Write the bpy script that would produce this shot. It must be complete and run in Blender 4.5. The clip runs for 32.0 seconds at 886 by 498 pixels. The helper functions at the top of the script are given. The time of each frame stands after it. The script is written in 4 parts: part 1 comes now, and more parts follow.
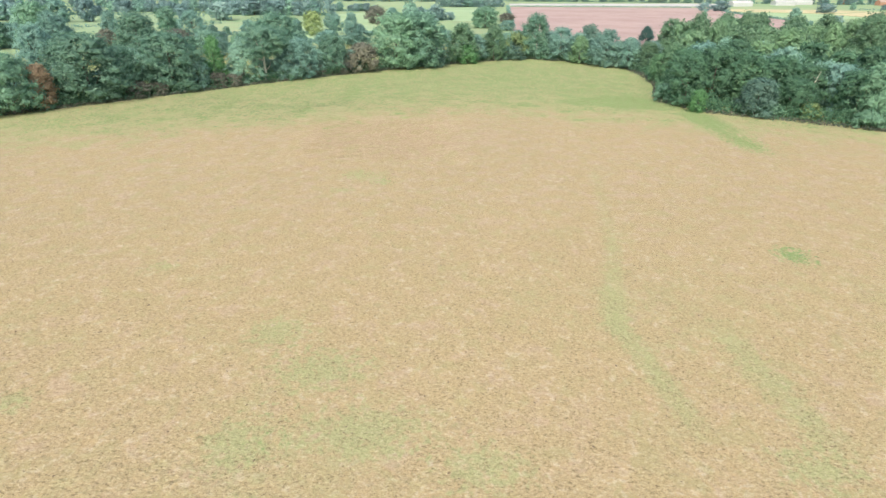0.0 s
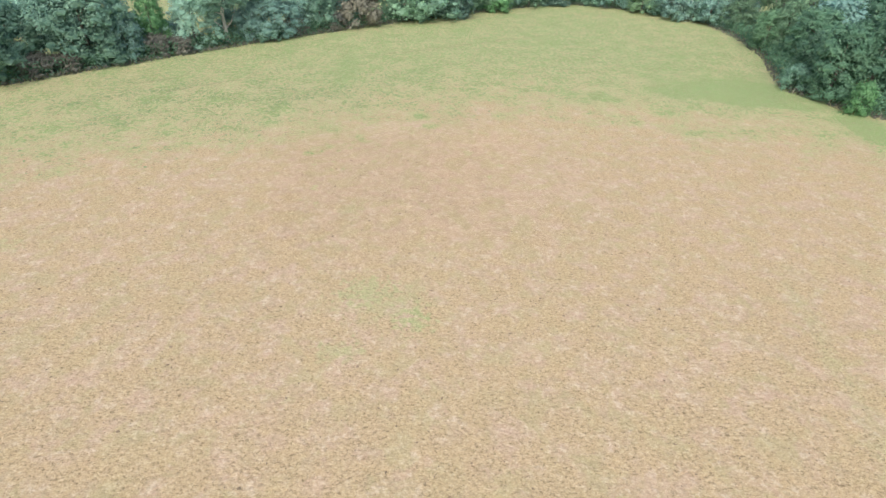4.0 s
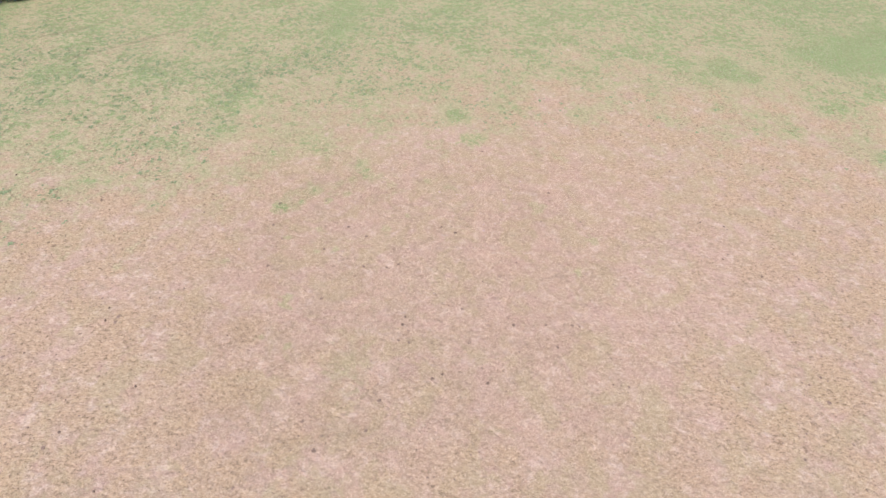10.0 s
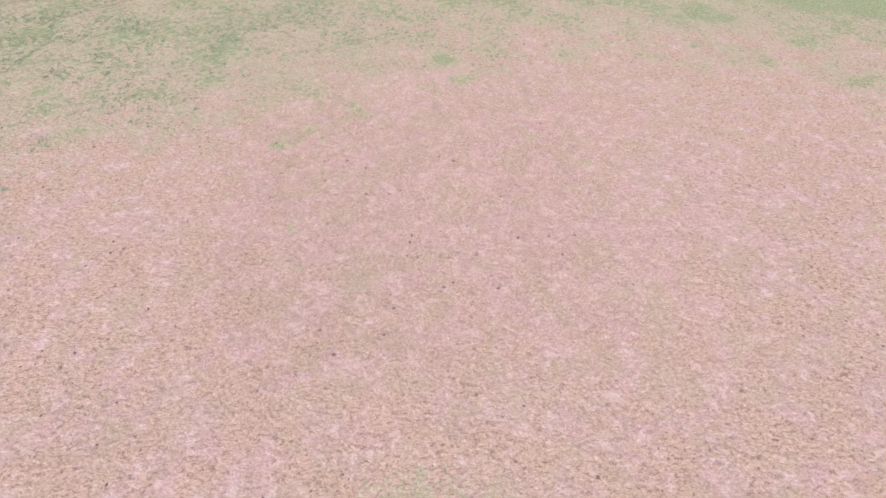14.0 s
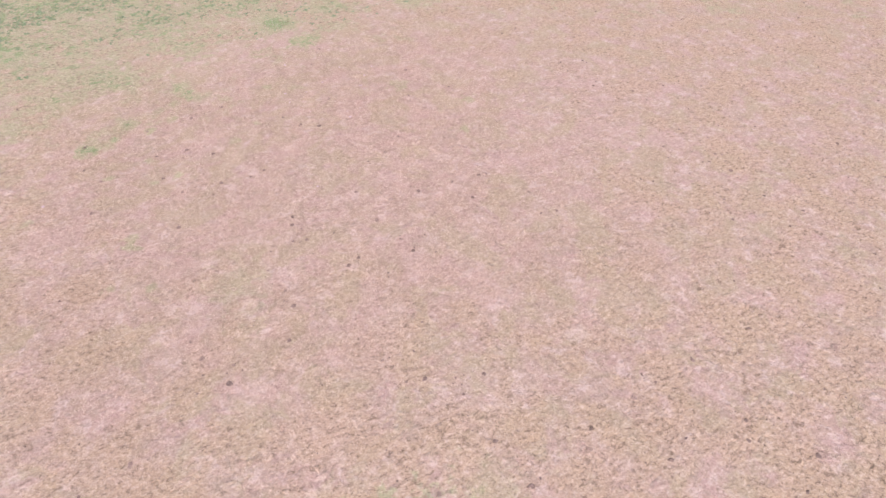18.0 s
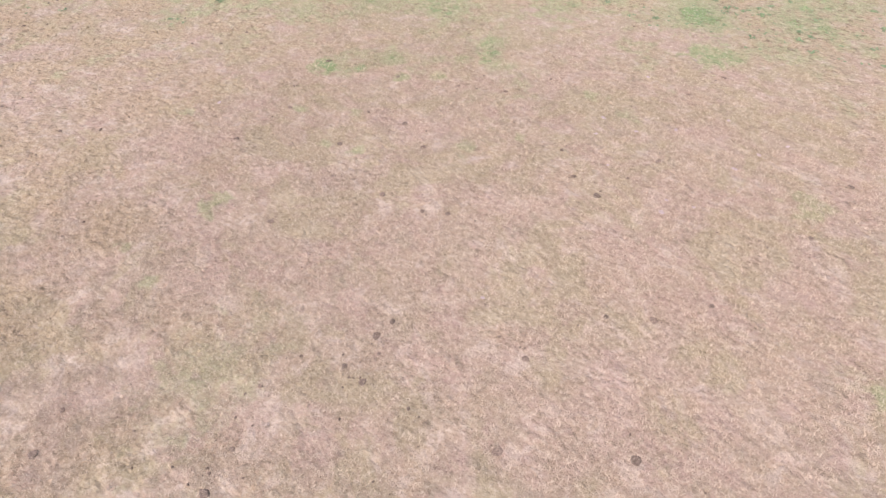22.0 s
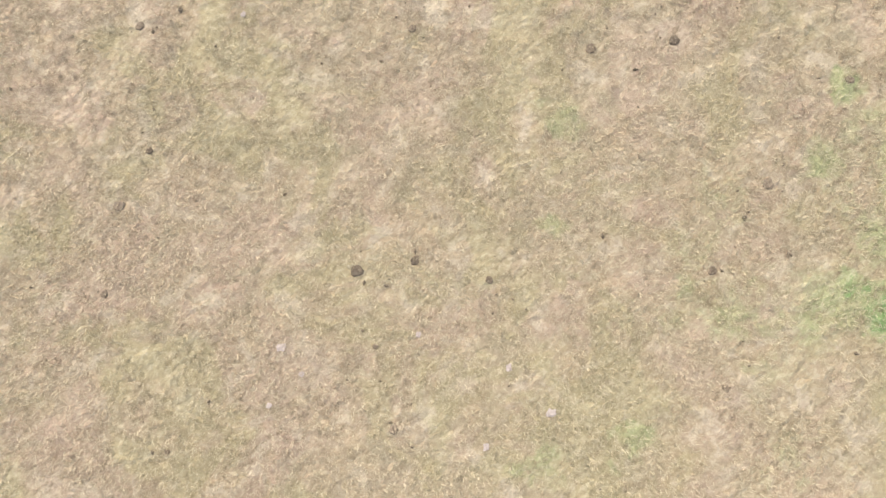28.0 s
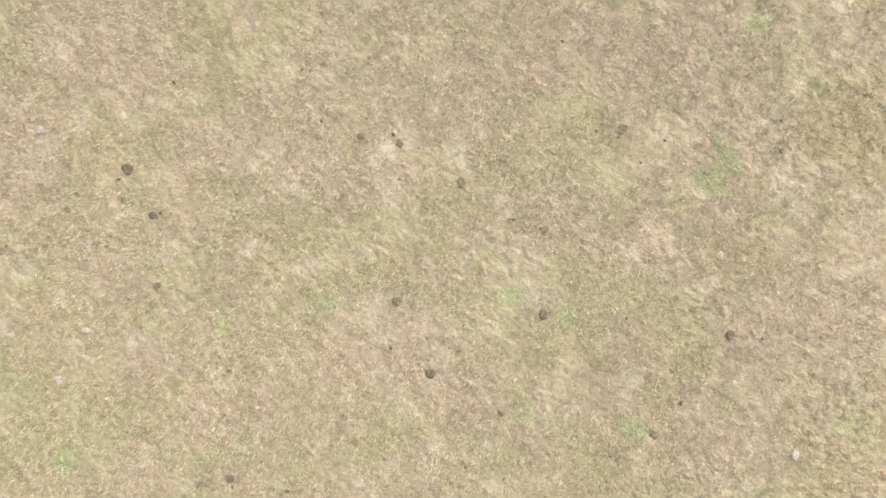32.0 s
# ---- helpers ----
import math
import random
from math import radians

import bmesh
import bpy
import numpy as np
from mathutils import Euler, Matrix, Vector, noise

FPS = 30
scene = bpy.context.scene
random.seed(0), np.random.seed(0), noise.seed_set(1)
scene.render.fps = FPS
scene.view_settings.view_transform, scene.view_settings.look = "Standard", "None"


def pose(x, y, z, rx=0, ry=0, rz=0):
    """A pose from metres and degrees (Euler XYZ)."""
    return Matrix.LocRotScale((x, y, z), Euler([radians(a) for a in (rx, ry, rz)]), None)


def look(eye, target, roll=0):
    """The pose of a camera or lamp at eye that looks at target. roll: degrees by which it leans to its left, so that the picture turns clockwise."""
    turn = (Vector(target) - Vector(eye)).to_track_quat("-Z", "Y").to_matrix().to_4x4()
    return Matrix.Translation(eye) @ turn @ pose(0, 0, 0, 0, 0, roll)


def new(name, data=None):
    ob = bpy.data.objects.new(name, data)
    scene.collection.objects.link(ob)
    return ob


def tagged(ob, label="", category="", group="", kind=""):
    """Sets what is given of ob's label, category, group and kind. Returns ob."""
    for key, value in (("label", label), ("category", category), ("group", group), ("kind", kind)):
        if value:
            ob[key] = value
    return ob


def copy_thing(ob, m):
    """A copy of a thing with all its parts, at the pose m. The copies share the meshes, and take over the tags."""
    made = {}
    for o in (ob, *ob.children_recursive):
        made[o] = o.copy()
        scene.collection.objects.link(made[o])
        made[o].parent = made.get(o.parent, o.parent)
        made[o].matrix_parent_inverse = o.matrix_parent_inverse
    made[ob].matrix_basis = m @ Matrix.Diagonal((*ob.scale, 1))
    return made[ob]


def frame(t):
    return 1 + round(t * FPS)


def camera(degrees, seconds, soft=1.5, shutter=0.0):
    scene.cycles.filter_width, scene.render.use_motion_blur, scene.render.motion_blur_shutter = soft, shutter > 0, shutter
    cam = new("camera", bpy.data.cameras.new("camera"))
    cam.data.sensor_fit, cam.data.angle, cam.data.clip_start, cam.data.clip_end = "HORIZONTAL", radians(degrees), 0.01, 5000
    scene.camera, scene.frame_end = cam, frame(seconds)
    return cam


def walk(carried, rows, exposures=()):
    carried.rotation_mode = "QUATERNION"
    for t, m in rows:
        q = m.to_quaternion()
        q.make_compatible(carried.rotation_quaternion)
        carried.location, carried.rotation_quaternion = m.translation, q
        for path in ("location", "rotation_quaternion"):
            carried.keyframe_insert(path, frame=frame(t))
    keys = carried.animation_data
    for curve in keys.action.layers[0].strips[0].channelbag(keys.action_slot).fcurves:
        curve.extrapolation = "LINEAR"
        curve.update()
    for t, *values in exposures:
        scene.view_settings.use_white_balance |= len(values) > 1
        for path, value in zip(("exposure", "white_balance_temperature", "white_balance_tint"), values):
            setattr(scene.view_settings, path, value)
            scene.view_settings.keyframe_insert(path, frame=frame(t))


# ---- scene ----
cam = camera(79.5, 32.0, soft=1.5)
walk(cam, [
    (0.0, pose(11.01, -141.82, 35.79, 63.08, -0.34, -1.45)),
    (0.5, pose(10.12, -134.63, 35.45, 63.35, -0.38, -1.51)),
    (1.0, pose(9.18, -127.43, 35.69, 63.25, -0.44, -1.58)),
    (1.5, pose(8.15, -120.48, 35.65, 63.32, -0.46, -1.60)),
    (2.0, pose(7.25, -113.45, 36.05, 63.14, -0.50, -1.54)),
    (2.5, pose(6.02, -106.42, 37.01, 62.68, -0.44, -1.77)),
    (4.5, pose(2.13, -77.11, 38.12, 54.04, -1.17, -1.88)),
    (5.0, pose(1.92, -70.43, 37.59, 52.62, -1.10, -1.81)),
    (5.5, pose(1.83, -63.46, 37.81, 42.99, -1.12, -1.95)),
    (6.0, pose(1.75, -57.13, 38.24, 43.07, -1.14, -1.49)),
    (6.5, pose(1.68, -51.91, 38.83, 42.99, -1.17, -0.87)),
    (7.0, pose(1.50, -47.79, 39.08, 43.01, -1.11, -0.58)),
    (7.5, pose(1.20, -44.86, 39.18, 43.06, -1.08, -0.46)),
    (8.0, pose(0.76, -43.03, 39.01, 43.04, -1.08, -0.56)),
    (8.5, pose(0.33, -41.99, 38.69, 43.08, -1.03, -1.00)),
    (9.0, pose(0.00, -41.40, 38.64, 42.90, -1.03, -0.94)),
    (9.5, pose(-0.22, -41.36, 38.34, 43.07, -0.98, -0.68)),
    (10.0, pose(-0.51, -41.37, 38.12, 42.98, -1.07, -0.40)),
    (10.5, pose(-0.74, -41.45, 37.73, 42.87, -0.99, -0.10)),
    (11.0, pose(-1.04, -41.78, 37.37, 42.88, -0.90, 0.20)),
    (11.5, pose(-1.36, -42.25, 36.86, 42.91, -0.89, -0.47)),
    (12.0, pose(-1.69, -42.85, 36.35, 42.87, -0.86, -1.23)),
    (12.5, pose(-1.87, -43.67, 35.78, 42.98, -0.61, -1.63)),
    (13.0, pose(-2.28, -44.54, 35.17, 42.80, -0.66, -1.89)),
    (13.5, pose(-2.67, -45.73, 34.57, 42.75, -0.73, -2.40)),
    (14.0, pose(-3.07, -47.04, 33.96, 42.75, -0.84, -4.24)),
    (14.5, pose(-3.41, -48.88, 33.15, 43.17, -0.85, -6.76)),
    (15.0, pose(-3.81, -50.05, 32.30, 43.29, -0.95, -9.84)),
    (15.5, pose(-4.22, -50.61, 31.78, 43.41, -0.91, -14.69)),
    (17.5, pose(-4.74, -45.57, 27.99, 42.85, -0.95, -23.19)),
    (18.0, pose(-4.31, -43.59, 26.70, 42.82, -0.85, -23.33)),
    (18.5, pose(-3.63, -41.46, 25.43, 42.59, -0.95, -22.52)),
    (19.0, pose(-2.75, -39.27, 23.88, 42.49, -0.91, -20.23)),
    (19.5, pose(-1.69, -37.00, 22.32, 42.34, -0.89, -16.80)),
    (20.0, pose(-0.44, -34.59, 20.62, 42.39, -0.75, -12.43)),
    (20.5, pose(1.07, -31.90, 19.48, 41.57, -0.34, -4.10)),
    (21.0, pose(2.23, -29.13, 18.31, 41.64, -0.28, 5.62)),
    (21.5, pose(3.21, -26.27, 17.38, 41.88, -0.29, 16.26)),
    (22.0, pose(4.23, -23.04, 16.71, 41.96, 0.24, 28.44)),
    (22.5, pose(4.88, -19.91, 16.15, 24.61, -0.15, 38.80)),
    (23.0, pose(4.95, -16.32, 15.99, 4.75, -0.44, 45.11)),
    (23.5, pose(4.67, -12.78, 15.86, 3.00, -0.31, 47.59)),
    (24.0, pose(4.01, -9.29, 15.66, 2.44, -0.26, 49.40)),
    (24.5, pose(3.29, -5.96, 15.51, 2.26, -0.19, 49.81)),
    (25.0, pose(2.87, -3.37, 15.45, 2.41, -0.18, 50.03)),
    (25.5, pose(2.72, -1.97, 15.27, 2.41, 0.26, 55.10)),
    (27.5, pose(1.03, -1.05, 14.39, 4.43, 2.46, 135.44)),
    (28.0, pose(-0.10, -1.28, 14.43, 4.81, 2.08, 140.23)),
    (28.5, pose(-1.49, -1.61, 14.53, 4.81, 1.70, 146.84)),
    (29.0, pose(-2.87, -2.04, 14.66, 4.68, 1.42, 156.88)),
    (29.5, pose(-4.17, -2.70, 14.83, 4.31, 0.99, 165.08)),
    (30.0, pose(-5.48, -3.41, 14.97, 3.86, 0.94, 168.02)),
    (30.5, pose(-6.66, -4.15, 15.14, 4.03, 0.84, -179.80)),
    (31.0, pose(-7.54, -4.74, 15.34, 4.32, 0.31, -160.01)),
    (31.5, pose(-7.93, -4.98, 15.49, 4.28, -0.01, -151.89)),
    (32.0, pose(-8.14, -5.17, 15.64, 4.25, -0.18, -150.14)),
], exposures=[
    (0.0, 0.58, 6800, 1), (2.5, 0.57, 6530, 5), (5.0, 0.53, 6450, 11), (7.0, 0.53, 6350, 19), (9.0, 0.51, 6250, 24), (13.0, 0.50, 5960, 38), (15.0, 0.49, 5920, 43),
    (19.0, 0.50, 6040, 35), (22.0, 0.49, 6080, 26), (23.5, 0.53, 6150, 24), (25.5, 0.58, 6330, 14), (28.0, 0.61, 6480, 4), (32.0, 0.58, 6520, 0),
])

# ---- sky and light: a bright overcast day ----
SUN_UP, SUN_TURN = radians(46), radians(195)
world = bpy.data.worlds.new("sky")
scene.world = world
world.use_nodes = True
wn = world.node_tree
wn.nodes.clear()
sky = wn.nodes.new("ShaderNodeTexSky")
sky.sky_type, sky.sun_disc = "NISHITA", False
sky.sun_elevation, sky.sun_rotation = SUN_UP, SUN_TURN
sky.dust_density, sky.air_density = 5.0, 1.0
back = wn.nodes.new("ShaderNodeBackground")
back.inputs["Strength"].default_value = 0.15
out = wn.nodes.new("ShaderNodeOutputWorld")
wn.links.new(sky.outputs[0], back.inputs[0])
wn.links.new(back.outputs[0], out.inputs[0])
sun = new("sun", bpy.data.lights.new("sun", "SUN"))
sun.data.energy, sun.data.angle, sun.data.color = 1.3, radians(60), (1.0, 0.97, 0.91)
toward = Vector((math.sin(SUN_TURN) * math.cos(SUN_UP), math.cos(SUN_TURN) * math.cos(SUN_UP), math.sin(SUN_UP)))
sun.matrix_world = look(toward * 300, (0, 0, 0))


# ---- materials ----
class Nodes:
    """A short way to write node trees."""

    def __init__(self, name, roughness=0.9):
        self.mat = bpy.data.materials.new(name)
        self.mat.use_nodes = True
        self.tree = self.mat.node_tree
        self.bsdf = self.tree.nodes["Principled BSDF"]
        self.bsdf.inputs["Roughness"].default_value = roughness
        self.bsdf.inputs["Specular IOR Level"].default_value = 0.15

    def node(self, kind, **props):
        n = self.tree.nodes.new(kind)
        for key, value in props.items():
            setattr(n, key, value)
        return n

    def link(self, a, b):
        if isinstance(a, (int, float, tuple)):
            b.default_value = a
        else:
            self.tree.links.new(a, b)

    def math(self, op, a, b=0.0, c=0.0, clamp=False):
        n = self.node("ShaderNodeMath", operation=op, use_clamp=clamp)
        self.link(a, n.inputs[0]), self.link(b, n.inputs[1]), self.link(c, n.inputs[2])
        return n.outputs[0]

    def vec(self, op, a, b=(0, 0, 0)):
        n = self.node("ShaderNodeVectorMath", operation=op)
        self.link(a, n.inputs[0]), self.link(b, n.inputs[1])
        return n.outputs["Value"] if op in ("LENGTH", "DISTANCE", "DOT_PRODUCT") else n.outputs[0]

    def ramp(self, v, lo, hi, a=0.0, b=1.0):
        n = self.node("ShaderNodeMapRange", interpolation_type="SMOOTHSTEP")
        for k, x in enumerate((v, lo, hi, a, b)):
            self.link(x, n.inputs[k])
        return n.outputs[0]

    def mix(self, f, a, b, how="MIX"):
        n = self.node("ShaderNodeMix", data_type="RGBA", blend_type=how)
        self.link(f, n.inputs["Factor"])
        for k, x in ((6, a), (7, b)):
            self.link((*x, 1.0) if isinstance(x, tuple) and len(x) == 3 else x, n.inputs[k])
        return n.outputs[2]

    def noise(self, p, scale, detail=2.0, rough=0.5, warp=0.0):
        n = self.node("ShaderNodeTexNoise")
        self.link(p, n.inputs["Vector"])
        for key, x in (("Scale", scale), ("Detail", detail), ("Roughness", rough), ("Distortion", warp)):
            n.inputs[key].default_value = x
        return n.outputs[0]

    def place(self):
        return self.node("ShaderNodeNewGeometry").outputs["Position"]

    def island(self):
        return self.node("ShaderNodeNewGeometry").outputs["Random Per Island"]

    def own(self):
        return self.node("ShaderNodeObjectInfo").outputs["Random"]

    def bump(self, height, strength, distance):
        n = self.node("ShaderNodeBump")
        n.inputs["Strength"].default_value, n.inputs["Distance"].default_value = strength, distance
        self.link(height, n.inputs["Height"])
        self.link(n.outputs[0], self.bsdf.inputs["Normal"])

    def colour(self, c):
        self.link((*c, 1.0) if isinstance(c, tuple) else c, self.bsdf.inputs["Base Color"])
        return self.mat


# lusher growth: x, y, half-width across and along, strength
LUSH = ((-16.4, 0, 1.1, 1.0, 1), (-14.4, 0.7, 0.45, 0.4, 0.9), (-13.4, 2.7, 0.9, 0.9, 0.55), (-8.8, 7.3, 1.2, 1.4, 0.7), (1.2, 3.4, 0.8, 0.7, 0.4), (-3.2, -1.1, 0.5, 0.6, 0.45),
        (-5.2, -3.2, 0.7, 0.9, 0.4), (-13.6, -12.5, 1.0, 1.1, 0.5), (4.3, 12.3, 2.0, 1.8, 0.8), (2.4, 17.5, 2.6, 2.6, 0.7))
SPOTS = ((10.5, 0.4, 1.3, 1.5, 0.4), (15.6, -4.5, 1.0, 1.0, 0.4), (-11.7, 1.0, 0.6, 0.6, 0.55), (-8.1, 6.1, 0.6, 0.9, 0.65), (-1.1, 4.5, 0.7, 0.6, 0.5), (-8.0, 5.1, 0.45, 0.4, 0.5), (-10.0, -5.9, 0.5, 0.6, 0.45), (-14.9, -4.4, 0.6, 0.6, 0.5), (-20.2, -7.8, 0.6, 0.6, 0.4),
         (-11.9, -3.3, 0.5, 0.5, 0.4), (-15.1, -16.1, 0.6, 0.6, 0.4), (-12.5, -17.0, 0.6, 0.5, 0.4), (-11.8, -6.2, 0.5, 0.5, 0.5), (-9.8, 2.2, 0.7, 0.6, 0.4), (13.0, -8.7, 0.7, 0.7, 0.55))
LUSH_WIDE = ((41.9, 29.4, 5.5, 4.5, 0.5), (18.7, 18.2, 2.5, 2.5, 0.6), (64.3, -74, 2.8, 3.2, 1.2), (1.9, -42, 2, 2.4, 0.5), (-1, -39.5, 8, 5, 0.3),
             (-7.3, -19.3, 2.6, 3.5, 0.3), (74, 34, 19, 9, 1.3), (90, 6, 5.5, 17, 1.3), (89, -14, 4.5, 11, 1.2), (-15.7, 50, 3.5, 13, 0.4))
LUSH_SOUTH = ((-6.3, -92, 4.6, 3.4, 0.42), (0, -98.5, 6.2, 3.8, 0.44), (4.9, -106.7, 8, 3.6, 0.42), (15.5, -111, 4.8, 3, 0.42), (-5.7, -108, 3.6, 3.2, 0.44), (-28.5, -102.5, 2.1, 1.9, 0.42), (42.6, -112, 4.2, 2.6, 0.42),
              (-50, -28, 4.4, 2.4, 0.4), (-25.8, -76, 2.7, 1.9, 0.4), (-3.8, -36.7, 4.2, 2.8, 0.36), (-5.6, -46.5, 3.5, 2, 0.36), (53.4, 9.3, 1.9, 1.9, 0.42))
# old wheel tracks, grown greener: from, to, half-width, strength
STREAKS = ((46, -34, 39, -69, 1.8, 0.24), (39, -69, 32.6, -91, 1.8, 0.24), (32.6, -90, 35, -108, 1.7, 0.34), (44.2, -92, 45.8, -111, 2.6, 0.28), (70, 28, 87, 23, 2.5, 0.6), (88, 18, 89.5, -19, 1.6, 0.5))


def along(m, x, y, ax, ay, bx, by):
    """How far a point lies aside of a line and ahead on it, and the line's length."""
    tx, ty = bx - ax, by - ay
    length = (tx * tx + ty * ty) ** 0.5
    tx, ty = tx / length, ty / length
    aside = m.math("ADD", m.math("MULTIPLY", m.math("SUBTRACT", x, ax), -ty), m.math("MULTIPLY", m.math("SUBTRACT", y, ay), tx))
    ahead = m.math("ADD", m.math("MULTIPLY", m.math("SUBTRACT", x, ax), tx), m.math("MULTIPLY", m.math("SUBTRACT", y, ay), ty))
    return aside, ahead, length


def field_colour(m, tufts=True):
    """The dry pasture: straw and tan, greener to the north and in lush spots. Gives the colour and how green it is."""
    p = m.place()
    sep = m.node("ShaderNodeSeparateXYZ")
    m.link(p, sep.inputs[0])
    x, y = sep.outputs[0], sep.outputs[1]
    wide, middle = m.noise(p, 0.03, 3), m.noise(p, 0.16, 3, 0.6)
    small, fine = m.noise(p, 0.9, 3, 0.65), m.noise(p, 8.0, 3, 0.7)
    tuft = m.noise(m.vec("MULTIPLY", p, (0.75, 1.25, 1.0)), 4.6, 3, 0.65, 0.6)
    mottle, thick = m.noise(m.vec("ADD", p, (5, 71, 3)), 1.0, 5, 0.68, 0.5), m.noise(m.vec("ADD", p, (51, 7, 9)), 0.32, 4, 0.65)
    edge = m.math("SUBTRACT", 23.0, m.math("MULTIPLY", m.math("ABSOLUTE", m.math("SUBTRACT", x, 21.0)), 0.38))
    north = m.math("ADD", m.math("SUBTRACT", y, edge), m.math("MULTIPLY", m.math("SUBTRACT", middle, 0.5), 52.0))
    band = m.ramp(north, -18.0, 26.0, 0.0, 0.66)
    worn = m.math("MULTIPLY", m.ramp(y, 16.0, -6.0), m.ramp(y, -85.0, -50.0))
    band = m.math("ADD", band, m.ramp(y, 24.0, 70.0, 0.0, 0.25))
    patches = m.ramp(m.math("ADD", m.math("MULTIPLY", wide, 0.6), m.math("MULTIPLY", middle, 0.4)), 0.46, 0.66, 0.0, 0.22)
    green = m.math("ADD", m.math("MULTIPLY", band, 0.84), m.math("MULTIPLY", patches, m.math("SUBTRACT", 1.0, m.math("MULTIPLY", worn, 0.85))))
    green = m.math("ADD", green, m.ramp(m.math("ADD", y, m.math("MULTIPLY", wide, 60.0)), 0.0, -75.0, 0.0, 0.07))
    clump = m.noise(p, 1.15, 3, 0.6, 0.4)
    ragged = m.math("ADD", m.math("MULTIPLY", m.math("SUBTRACT", small, 0.5), 2.4), m.math("MULTIPLY", m.math("SUBTRACT", clump, 0.5), 3.2))
    for cx, cy, rx, ry, s in LUSH + SPOTS + LUSH_WIDE + LUSH_SOUTH:
        off = m.vec("MULTIPLY", m.vec("SUBTRACT", p, (cx, cy, 0)), (1 / rx, 1 / ry, 0))
        r = m.math("ADD", m.vec("LENGTH", off), ragged)
        green = m.math("ADD", green, m.ramp(r, 1.2, 0.1, 0.0, s))
    for ax, ay, bx, by, wide_, s in STREAKS:
        aside, ahead, length = along(m, x, y, ax, ay, bx, by)
        aside = m.math("ADD", m.math("ABSOLUTE", aside), m.math("MULTIPLY", ragged, 0.8 * wide_))
        on = m.math("MULTIPLY", m.ramp(ahead, -3.0, 3.0), m.ramp(ahead, length + 3, length - 3))
        green = m.math("ADD", green, m.math("MULTIPLY", m.ramp(aside, 1.3 * wide_, 0.2 * wide_, 0.0, s), on))
    green = m.math("ADD", green, m.math("MULTIPLY", m.math("SUBTRACT", small, 0.5), m.math("ADD", m.math("MULTIPLY", band, 1.6), 0.6)))
    # in the greener ground the growth stands in clumps
    sward = m.math("ADD", m.math("MULTIPLY", clump, 0.7), m.math("ADD", m.math("MULTIPLY", middle, 0.35), m.math("MULTIPLY", tuft, 0.3)))
    green = m.math("ADD", green, m.math("MULTIPLY", m.ramp(sward, 0.60, 0.82, -0.15, 0.9), band))
    green = m.math("ADD", green, m.math("MULTIPLY", m.math("SUBTRACT", fine, 0.5), 0.35), clamp=True)
    dry = m.mix(m.ramp(middle, 0.3, 0.7), STRAW, TAN)
    rosy = m.math("ADD", m.ramp(m.noise(p, 0.45, 4, 0.65), 0.47, 0.66, 0.0, 0.7), m.math("MULTIPLY", worn, 0.35), clamp=True)
    dry = m.mix(m.ramp(m.noise(m.vec("ADD", p, (37, 11, 5)), 0.62, 4, 0.65), 0.48, 0.64, 0.0, 0.6), dry, GOLD)
    dry = m.mix(rosy, dry, ROSY)
    dry = m.mix(m.ramp(m.math("ADD", y, m.math("MULTIPLY", middle, 40.0)), -20.0, -75.0, 0.0, 0.6), dry, GOLDEN)
    dry = m.mix(m.ramp(mottle, 0.52, 0.62, 0.0, 0.75), dry, BLEACH)
    dry = m.mix(m.ramp(mottle, 0.47, 0.37, 0.0, 0.6), dry, DULL)
    tint = m.noise(m.vec("ADD", p, (13, 29, 41)), 0.3, 5, 0.66, 0.6)
    dry = m.mix(m.ramp(tint, 0.49, 0.60, 0.0, 0.6), dry, SAGE)
    dry = m.mix(m.ramp(tint, 0.47, 0.38, 0.0, 0.55), dry, BLUSH)
    # where the herd lies the sward is trodden flat; round about it stands in tufts
    off = m.vec("LENGTH", m.vec("MULTIPLY", m.vec("SUBTRACT", p, (4, -6, 0)), (1 / 24, 1 / 20, 0)))
    stand = m.ramp(m.math("ADD", off, m.math("MULTIPLY", m.math("SUBTRACT", middle, 0.5), 2.4)), 0.6, 1.4)
    dry = m.mix(m.math("MULTIPLY", m.ramp(thick, 0.42, 0.58), m.math("MULTIPLY", stand, 0.75)), dry, GOLD)
    dry = m.mix(m.ramp(stand, 0.7, 0.0, 0.0, 0.16), dry, ROSY)
    c = m.mix(m.ramp(green, 0.08, 0.55), dry, OLIVE)
    c = m.mix(m.ramp(green, 0.6, 1.1), c, GREEN)
    # thatch and painted-in shade show dark between the tufts, their tops are bleached
    k = 1.0 if tufts else 0.35
    # dark dashes: the tussocks' shadow sides, put into the colour
    dash = m.noise(m.vec("MULTIPLY", p, (0.85, 1.2, 1.0)), 3.0, 4, 0.65, 0.8)
    dark = m.math("MULTIPLY", m.ramp(dash, 0.44, 0.38, 0.0, 0.85), m.math("MULTIPLY", m.ramp(stand, 0.0, 1.0, 0.15, 1.0), m.ramp(thick, 0.35, 0.55, 0.35, 1.0)))
    c = m.mix(dark, c, THATCH_SHADE)
    c = m.mix(m.math("MULTIPLY", m.ramp(dash, 0.57, 0.64, 0.0, 0.45), m.ramp(stand, 0.0, 1.0, 0.4, 1.0)), c, PALE)
    deep = m.ramp(thick, 0.40, 0.60, 0.25, 0.95 * k)
    c = m.mix(m.math("MULTIPLY", m.ramp(tuft, 0.47, 0.38, 0.0, 0.6), deep), c, THATCH_SHADE)
    c = m.mix(m.ramp(tuft, 0.54, 0.66, 0.0, 0.45 * k), c, PALE)
    # paths trodden by the herd
    worn_line = 0.0
